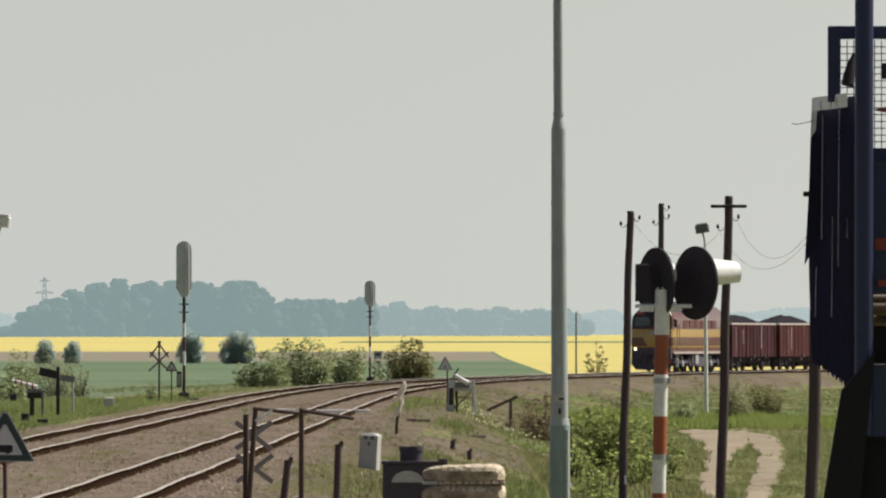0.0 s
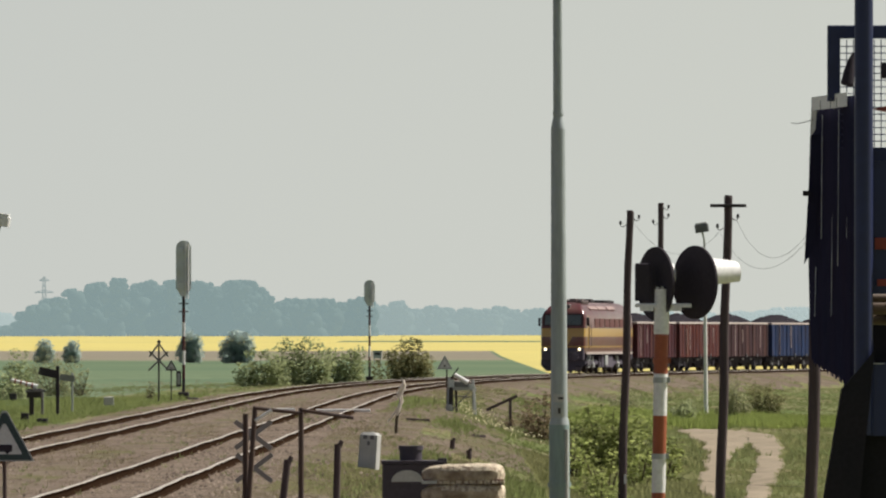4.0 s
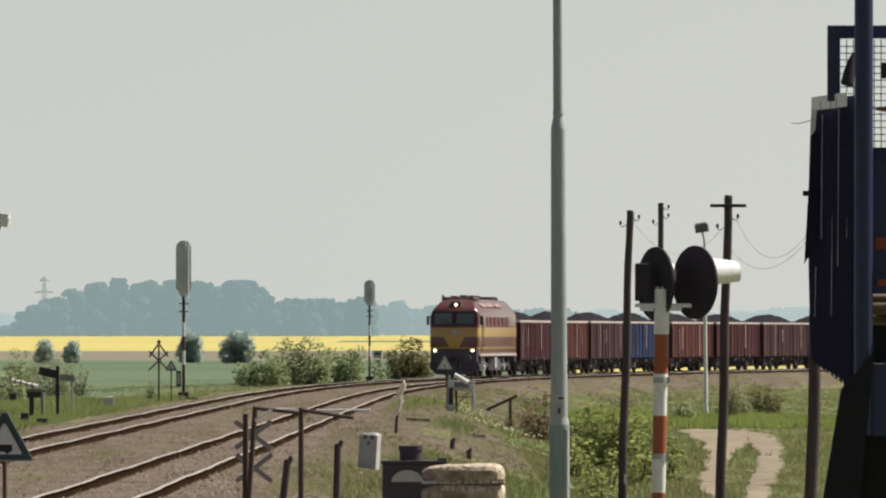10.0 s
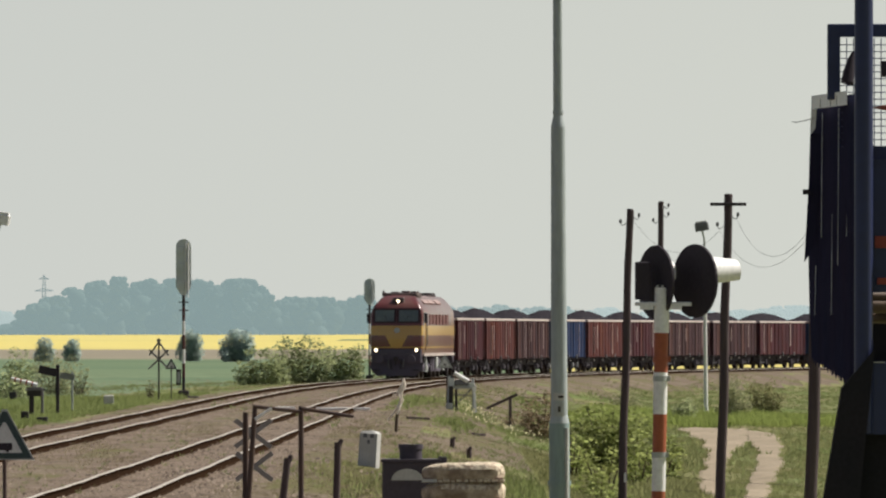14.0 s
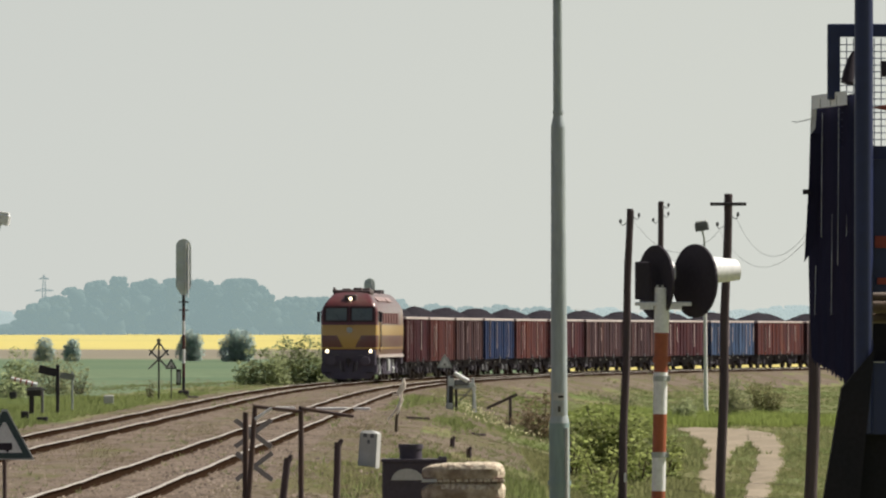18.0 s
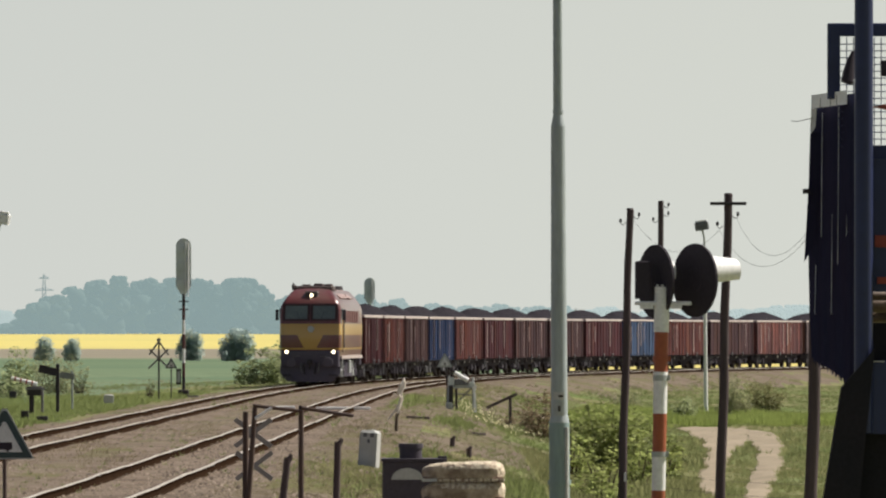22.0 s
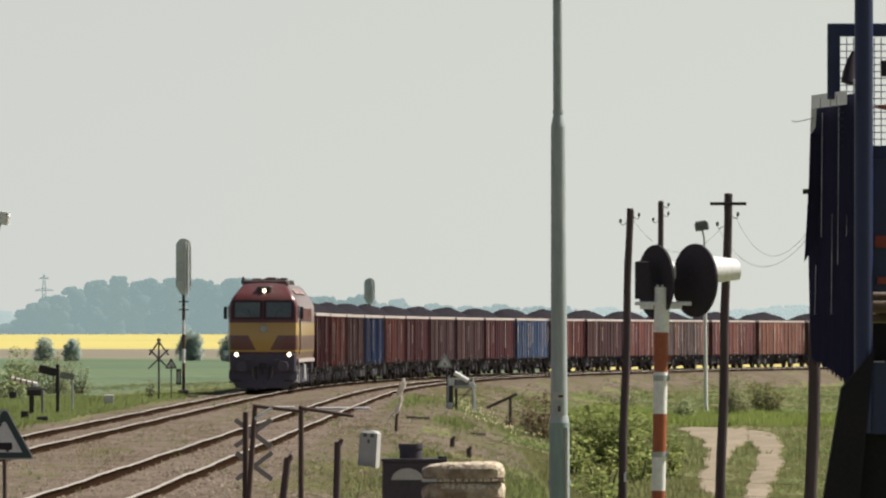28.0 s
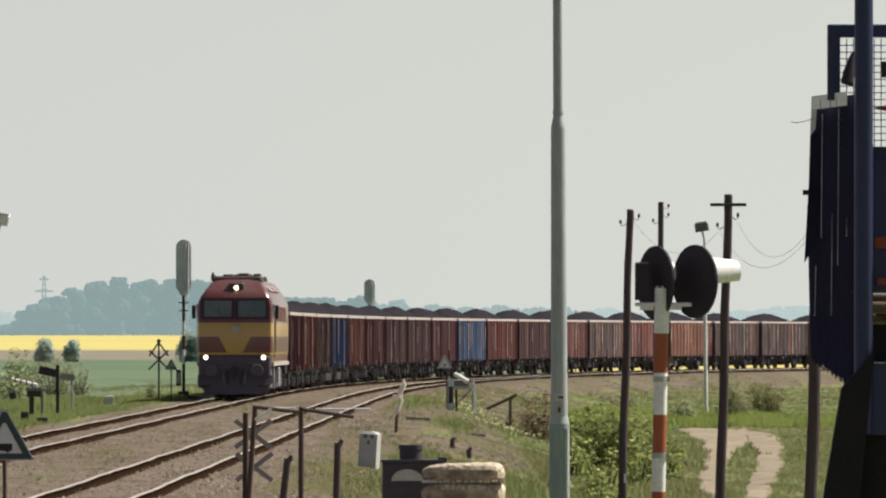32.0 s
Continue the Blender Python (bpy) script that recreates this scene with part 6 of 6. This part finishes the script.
def rusty_frame():
    y = 90.0
    x0 = -1.67333
    g = ground_at(x0, y) - 0.1
    p = thing("pipe_frame", pose(0, 0, 0), "rusty broken pipe fence frame with leaning posts", "fence")
    def stick(name, a, b, r, mat=M_RUSTY, dy=0.0):
        part(name, Shape().tube((a[0], y + dy, a[1]), (b[0], y + dy, b[1]), r, r * 0.92, 10), mat, p, smooth=True)
    stick("post", (-1.67333, g), (-1.67333, 1.59667), 0.034)
    stick("post", (-2.36, g), (-2.21333, 1.61667), 0.034)
    stick("post", (-2.33333, g), (-2.33333, 1.52333), 0.037, dy=0.15)
    stick("rail", (-2.22667, 1.59667), (-1.65333, 1.53), 0.024, dy=-0.06)
    stick("rail", (-1.66667, 1.57), (-1.05333, 1.47667), 0.024, dy=-0.06)
    return p


rusty_frame()
solo("crossing_plank", Shape().box(-0.92, 0.92, -0.14, 0.14, 0, 0.09, 0.015), M_WHITE, "pale weathered plank lying across the second track", "plank", m=pose(-3.38267, 258, -0.13, 0, 0, 4))
solo("crossing_plank", Shape().box(-0.5, 0.5, -0.16, 0.16, 0, 0.10, 0.015), M_WHITE, "short pale plank lying between the tracks", "plank", m=pose(-5.55, 260, -0.13, 0, 0, 3))
for px, d, w, turn in ((-0.77, 235, 0.35, 12), (1.05, 226, 0.22, 40)):
    solo("scrap_plank", Shape().box(-w, w, -0.09, 0.09, 0, 0.07, 0.012), M_WOOD_DARK, "rotten dark plank lying in dry weeds", "plank", "scrap planks", m=pose(px, d, ground_at(px, d) + 0.01, 0, 3, turn))
part("white_stay", Shape().tube((-2.21333, 89.9, 1.44333), (-2.02, 89.9, 1.57), 0.022, 0.022, 10), M_WHITE, bpy.data.objects["pipe_frame"], "white diagonal stay")
for a, b, d, r, lab in (((-2.00556, 0.4937), (-1.93519, 0.90185), 95, 0.05, "short leaning weathered stub post"), ((-1.29481, 0.43281), (-1.26756, 1.14156), 92, 0.047, "split dark wooden fence stub"), ((0.2323, -0.54081), (0.24681, -0.23593), 196, 0.07, "low burnt stump in dry grass"), ((0.63378, -0.59489), (0.63378, -0.34689), 186, 0.07, "low burnt stump in dry grass")):
    k = (b[0] - a[0]) / (b[1] - a[1])
    g = ground_at(a[0], d) - 0.1
    solo("stub_post", Shape().tube((a[0] + k * (g - a[1]) * 0.5, d, g), (b[0], d, b[1]), r, r * 0.92, 10).tube((b[0], d, b[1] - 0.06), (b[0] + 0.05, d, b[1] + 0.04), r * 0.8, r * 0.5, 8), M_WOOD_DARK, lab, "stump", "old fence stubs", smooth=True)


def double_cross():
    """Back of the crossing's two-track warning cross."""
    y, k = 95.0, 0.00704
    x = -2.46296
    p = thing("warning_cross", pose(x, y, 0), "weathered grey double warning cross seen from behind", "warning sign")
    part("post", Shape().tube((0, 0.05, ground_at(x, y) - 0.1), (0, 0.05, 1.43667), 0.03, None, 10), M_RUSTY, p)
    for cx, cz in ((14, 1.21), (16, 0.80)):
        for sd in (-1, 1):
            q = Shape()
            slat(q, ((cx - 32) * k, 0.012 * sd, cz - sd * 24 * k), ((cx + 32) * k, 0.012 * sd, cz + sd * 24 * k), 0.06, 0.02)
            part("slat", q, M_LATH_DULL, p)


double_cross()


def dead_branch():
    y = 206.0
    k = 0.01526
    x, z = -1.26652, -0.14407
    g = ground_at(x, y)
    p = thing("dead_branch", pose(x, y, g), "bleached crooked dead branch standing in the weeds", "branch")
    q = lambda px, py, o=0.0: ((px - 701) * k, o, 2.45 + (594 - py) * k - g)
    part("root_end", Shape().loft([(0, 0, -0.1), q(701, 762), q(702, 742), q(706, 728)], [0.045, 0.045, 0.04, 0.04], 8), M_TWIG, p, "dark rotten lower end")
    part("stem", Shape().loft([q(705, 730, -0.02), q(706, 722, -0.02), q(711, 711), q(709, 698), q(713, 690), q(716, 683), q(714, 673)], [0.042, 0.05, 0.052, 0.045, 0.05, 0.042, 0.03], 8), M_DEAD, p, smooth=True)
    part("twig", Shape().loft([q(711, 712, -0.04), q(702, 728, -0.05), q(694, 738, -0.05), q(686, 747, -0.05)], [0.034, 0.034, 0.028, 0.02], 7), M_DEAD, p)
    part("twig", Shape().loft([q(714, 676, -0.05), q(709, 688, -0.06), q(704, 697, -0.05), q(709, 708, -0.06), q(707, 722, -0.05), q(703, 736, -0.05)], [0.02, 0.03, 0.032, 0.034, 0.03, 0.024], 7), M_DEAD, p)
    part("twig", Shape().loft([q(709, 700), q(703, 703), q(697, 701), q(695, 706)], [0.025, 0.025, 0.02, 0.012], 6), M_DEAD, p)


dead_branch()


def gate_stub():
    y = 262.0
    x = 2.30948
    g = ground_at(x, y) - 0.1
    p = thing("gate_stub", pose(x, y, 0), "short post with a slanting dark bar", "fence")
    part("post", Shape().box(-0.05, 0.05, -0.05, 0.05, g, 0.27637, 0.01), M_WOOD_DARK, p)
    q = Shape()
    slat(q, (-0.81511, -0.06, -0.11178), (0.23289, -0.06, 0.37341), 0.095, 0.06)
    part("bar", q, M_WOOD_DARK, p)


gate_stub()


def black_tank():
    x, y = -0.21156, 56.0
    g = ground_at(x, y) - 0.05
    w, top = 0.2323, 1.52081
    p = thing("stove_tank", pose(x, y, 0), "soot-black sheet metal tank with short flue", "tank")
    part("case", Shape().box(-w, w, -0.2, 0.2, g, top, 0.015), M_TANK, p)
    part("top_plate", Shape().box(-w - 0.008, w + 0.008, -0.215, 0.215, top - 0.01, top + 0.012), M_TANK, p)
    cx = -0.02489
    part("flue", Shape().tube((cx, 0, top), (cx, 0, 1.60793), 0.08296, None, 24).tube((cx, 0, 1.60793), (cx, 0, 1.64111), 0.09126, 0.09126, 24), M_TANK, p, smooth=True)
    part("latch", Shape().box(0.17422, 0.24059, -0.1, 0.0, top, top + 0.03, 0.006), M_DARK_METAL, p)
    arc = [(0.11615 * math.cos(a), 0.085 * math.sin(a)) for a in [math.pi * i / 14 for i in range(15)]]
    part("label_patch", Shape().prism(arc, pose(-0.04978, -0.206, 1.37978), 0.004), M_CONCRETE, p, "pale half-round patch")


black_tank()


def stone_pile():
    x, y = 0.144, 54.0
    g = ground_at(x, y) - 0.05
    w = 0.304
    p = thing("stone_pile", pose(x, y, 0), "stacked rounded slabs of rough pale porous stone", "stone pile")
    top = 1.538
    z, i = top, 0
    r = random.Random(4)
    while z > g:
        h = 0.112 if i == 0 else 0.12
        lo, ws = max(g - 0.02, z - h), w * (0.98 if i == 0 else 1.0) * r.uniform(0.98, 1.03)
        n, rings = 28, []
        for q, f in ((0.0, 0.97), (0.35, 1.0), (0.6, 0.99), (0.8, 0.96), (0.93, 0.89), (1.0, 0.76)):
            rings.append([(ws * f * abs(math.cos(a)) ** 0.42 * math.copysign(1, math.cos(a)) * (1 + 0.025 * noise.noise((math.cos(a) * 2, math.sin(a) * 2, q * 2 + i))), 0.2 * f * abs(math.sin(a)) ** 0.7 * math.copysign(1, math.sin(a)),
                           lo + (z - lo) * q * (1 - 0.55 * max(0, -math.cos(a) - 0.55)) + 0.012 * noise.noise((math.cos(a) * 3, math.sin(a) * 3, i + 5))) for a in [2 * math.pi * j / n for j in range(n)]])
        quads = [(b, j) for b in range(len(rings) - 1) for j in range(n)]
        # lower front faces take the darker copy: shade put into colour
        shaded = {(b, j) for b, j in quads if b < (3 if j < 20 else 2) and 14 <= j < 24}
        face = lambda b, j: (b * n + j, b * n + (j + 1) % n, (b + 1) * n + (j + 1) % n, (b + 1) * n + j)
        slab = part("slab", Shape().add([v for ring in rings for v in ring], [face(*q) for q in quads if q not in shaded] + [tuple(range(5 * n, 6 * n)), tuple(range(n - 1, -1, -1))]), M_TUFA, p, smooth=True)
        part("broken_face", Shape().add([v for ring in rings for v in ring], [face(*q) for q in sorted(shaded)]), M_TUFA_SHADE, slab, "front face in darker stone colour, painted shade", smooth=True)
        if i < 3:
            part("bedding", Shape().box(-w * 0.93, w * 0.93, -0.175, 0.175, lo - 0.024, lo + 0.01), M_TUFA_RED, p)
            bx = -w * 0.97
            while bx < w * 0.93:
                bw = 0.11 if bx < -w * 0.9 else r.uniform(0.025, 0.05)
                part("chip", Shape().box(bx, min(bx + bw, w * 0.97), -0.2 + r.uniform(0, 0.012), -0.1, lo - 0.024 + r.uniform(0, 0.004), lo - r.uniform(0, 0.004), 0.003), M_CONCRETE if bx < -w * 0.9 else M_TUFA, p)
                bx += bw + 0.008
        z = lo - 0.024
        i += 1


stone_pile()

# ------------------------------------------------------------ blue timber wagon end


def blue_wagon():
    y = 50.0
    k = 0.0037
    p = thing("timber_wagon", pose(0, y, 0), "dark blue timber wagon end with mesh guard and ribbed sheet", "wagon")
    xs = lambda px: (px - 784) * k
    zs = lambda py: 2.45 + (594 - py) * k
    at = lambda px, py, dy: ((px - 784) * k * (1 + dy / 50), dy, 2.45 + (594 - py) * k * (1 + dy / 50))
    hexa = [(0, 1, 2, 3), (7, 6, 5, 4), (0, 4, 5, 1), (1, 5, 6, 2), (2, 6, 7, 3), (3, 7, 4, 0)]
    plate = lambda pts, t: Shape().add([at(*p) for p in pts] + [at(p[0], p[1], p[2] + t) for p in pts], hexa)
    g = ground_at(xs(1540), y) - 0.05
    part("frame_bar", Shape().box(xs(1470), xs(1700), 0.30, 0.38, zs(64), zs(41), 0.006), M_BLUE, p)
    part("frame_bar", Shape().box(xs(1470), xs(1492), 0.30, 0.38, zs(176), zs(64)), M_BLUE, p)
    part("frame_bar", Shape().box(xs(1530), xs(1700), 0.30, 0.38, zs(283), zs(259)), M_BLUE, p)
    for i in range(18):
        x = xs(1492 + 12.3 * i)
        part("mesh_wire", Shape().tube((x, 0.34, zs(262)), (x, 0.34, zs(66)), 0.0035, None, 5), M_BLUE, p)
    for i in range(16):
        z = zs(78 + 12.1 * i)
        part("mesh_wire", Shape().tube((xs(1488), 0.345, z), (xs(1700), 0.345, z), 0.0035, None, 5), M_BLUE, p)
    part("stanchion", Shape().tube((xs(1529), 0.0, zs(770)), (xs(1530), 0.0, zs(-120)), 0.061, 0.061, 20), M_BLUE, p, "thick round blue stanchion", smooth=True)
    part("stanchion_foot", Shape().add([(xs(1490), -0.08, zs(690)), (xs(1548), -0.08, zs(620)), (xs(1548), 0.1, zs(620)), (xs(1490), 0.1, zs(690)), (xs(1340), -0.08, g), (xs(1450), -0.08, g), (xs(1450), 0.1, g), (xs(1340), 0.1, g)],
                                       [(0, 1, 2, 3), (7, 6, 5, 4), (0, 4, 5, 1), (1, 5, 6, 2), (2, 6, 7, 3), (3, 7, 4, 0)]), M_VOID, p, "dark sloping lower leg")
    # ribbed sheet, running back from the stanchion
    n, v = 44, []
    for i in range(n + 1):
        q = i / n
        px = 1516 - 80 * q
        yy = -0.02 + 1.3 * q
        s = (50 + yy) / 50
        wave = 0.018 * math.sin(q * 34) + 0.006 * math.sin(q * 90)
        top, bot = 168 + 12 * q, 700 - 60 * q ** 0.8 + 6 * math.sin(i * 2.3)
        for j in range(7):
            py = top + (bot - top) * j / 6
            bulge = -6 * q * math.sin(math.pi * j / 6)
            v.append(((px + bulge - 784) * k * s + wave * 0.3, yy + wave, 2.45 + (594 - py) * k * s))
    sh = Shape().add(v, [(i * 7 + j, (i + 1) * 7 + j, (i + 1) * 7 + j + 1, i * 7 + j + 1) for i in range(n) for j in range(6)])
    sheet = part("ribbed_sheet", sh, M_BLUE_SHEET, p, "dark blue ribbed side sheet with torn lower edge", smooth=True)
    for q, a, b in ((0.12, 190, 520), (0.22, 330, 420), (0.38, 190, 470), (0.50, 380, 560), (0.68, 196, 420), (0.80, 470, 560)):
        px, yy = 1516 - 80 * q - 3, -0.05 + 1.3 * q
        part("rib_edge", Shape().tube(((px - 784) * k * 1.01, yy, zs(b)), ((px + 2 - 784) * k * 1.01, yy, zs(a)), 0.0022, None, 5), M_SIGNAL_GREY, sheet, "thin pale line along a rib edge")
    part("cap_strip", plate([(1500, 188, -0.06), (1500, 163, -0.06), (1437, 172, 1.0), (1437, 196, 1.0)], 0.06), M_STRIP, p, "pale whitish edge strip")
    part("torn_strip", plate([(1437, 196, 0.98), (1446, 196, 0.98), (1444, 229, 0.98), (1436, 241, 0.98)], 0.02), M_STRIP, p)
    for px, top in ((1452, 177), (1470, 174), (1481, 172)):
        part("seam", plate([(px, top + 17, -0.08), (px + 1.4, top + 17, -0.08), (px + 1.4, top, -0.08), (px, top, -0.08)], 0.01), M_OLD_GREY, p)
    part("torn_flap", plate([(1437, 238, 1.0), (1462, 238, 1.0), (1440, 440, 1.0), (1424, 468, 1.0)], 0.02), M_BLUE_SHEET, p, "hanging torn sheet flap")
    part("loose_thread", Shape().path([at(1440, 212, 0.9), at(1425, 216, 0.9), at(1410, 219, 0.9), at(1401, 217, 0.9)], 0.0025, 4), M_OLD_GREY, p)
    part("clip", Shape().box(xs(1434), xs(1446), 0.93, 0.99, zs(342), zs(333)), M_DARK_METAL, p)
    part("work_lamp", Shape().loft([(xs(1515), 0.2, zs(92)), (xs(1510), 0.19, zs(108)), (xs(1506), 0.18, zs(128)), (xs(1503), 0.17, zs(146)), (xs(1502), 0.17, zs(150))], [0.012, 0.026, 0.038, 0.044, 0.038], 14), M_BLACK, p)
    # body behind the stanchion
    part("upper_panel", Shape().box(xs(1545), xs(1700), 0.2, 0.28, zs(520), zs(284)), M_BLUE, p)
    part("red_reflector", Shape().box(xs(1552), xs(1600), 0.18, 0.2, zs(441), zs(420)), M_RED, p, "dull red reflector")
    part("red_reflector", Shape().box(xs(1556), xs(1600), 0.18, 0.2, zs(506), zs(494)), M_RED, p)
    part("mesh_lamp", Shape().add([(xs(1548), 0.25, zs(191)), (xs(1580), 0.25, zs(184)), (xs(1600), 0.25, zs(190)), (xs(1580), 0.25, zs(197)), (xs(1548), 0.29, zs(191)), (xs(1580), 0.29, zs(184)), (xs(1600), 0.29, zs(190)), (xs(1580), 0.29, zs(197))],
                                  [(0, 1, 2, 3), (7, 6, 5, 4), (0, 4, 5, 1), (1, 5, 6, 2), (2, 6, 7, 3), (3, 7, 4, 0)]), M_RED, p, "dull red lamp wing")
    part("mesh_box", Shape().box(xs(1564), xs(1590), 0.22, 0.3, zs(136), zs(108)), M_BLACK, p)
    part("lower_panel", Shape().box(xs(1534), xs(1700), 0.0, 0.1, zs(772), zs(642), 0.01), M_BLUE, p)
    part("panel_edge", Shape().box(xs(1544), xs(1566), -0.012, -0.003, zs(645), zs(643)), M_CONCRETE, p)
    # near-black boxes close the openings under and behind the body
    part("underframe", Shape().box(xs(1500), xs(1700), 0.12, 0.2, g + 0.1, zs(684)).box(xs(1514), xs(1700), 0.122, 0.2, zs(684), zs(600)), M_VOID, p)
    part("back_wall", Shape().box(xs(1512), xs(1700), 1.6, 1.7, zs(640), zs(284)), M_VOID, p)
    for i in range(3):
        part("wheel", Shape().tube((xs(1560), 0.6 + i * 0.7, g + 0.3), (xs(1640), 0.6 + i * 0.7, g + 0.3), 0.32, 0.32, 20), M_VOID, p)
    return p


blue_wagon()
for i, (px, pz, r) in enumerate(((2.90856, 2.63741, 0.05), (2.89357, 2.56619, 0.045), (2.85234, 2.69738, 0.04), (3.02101, 2.60742, 0.07), (3.05849, 2.68988, 0.06))):
    solo("log", Shape().tube((px - 0.14 + 0.02 * i, 50.45 + 0.1 * (i % 2), pz), (px + 0.5, 50.6 + 0.1 * (i % 2), pz - 0.01), r, r * 0.95, 12), M_LOG, "peeled pale log lying in the wagon", "log", "logs in the wagon", smooth=True)


def hunting_stand():
    x, y = -7.73333, 900.0
    g = ground_at(x, y)
    p = thing("hunting_stand", pose(x, y, g), "small grey raised hunting hide in the field", "hide")
    for a in (-0.4, 0.4):
        for b in (-0.4, 0.4):
            part("leg", Shape().tube((a, b, -0.1), (a * 0.9, b * 0.9, 0.9), 0.06, 0.05, 6), M_GREY_PAINT, p)
    part("hut", Shape().box(-0.5, 0.5, -0.45, 0.45, 0.8, 1.6, 0.03), M_GREY_PAINT, p)
    part("roof", Shape().box(-0.6, 0.6, -0.55, 0.55, 1.6, 1.72), M_GREY_PAINT, p)
    part("opening", Shape().box(-0.35, 0.35, -0.47, -0.44, 1.2, 1.45), M_BLACK, p)


hunting_stand()
solo("far_post", Shape().tube((0, 0, -0.2), (0, 0, 4.44111 + 1.1), 0.08, 0.06, 8), M_OLD_GREY, "thin wooden line post beyond the railway", "post", m=pose(11.14074, 640, -1.05))

motions()
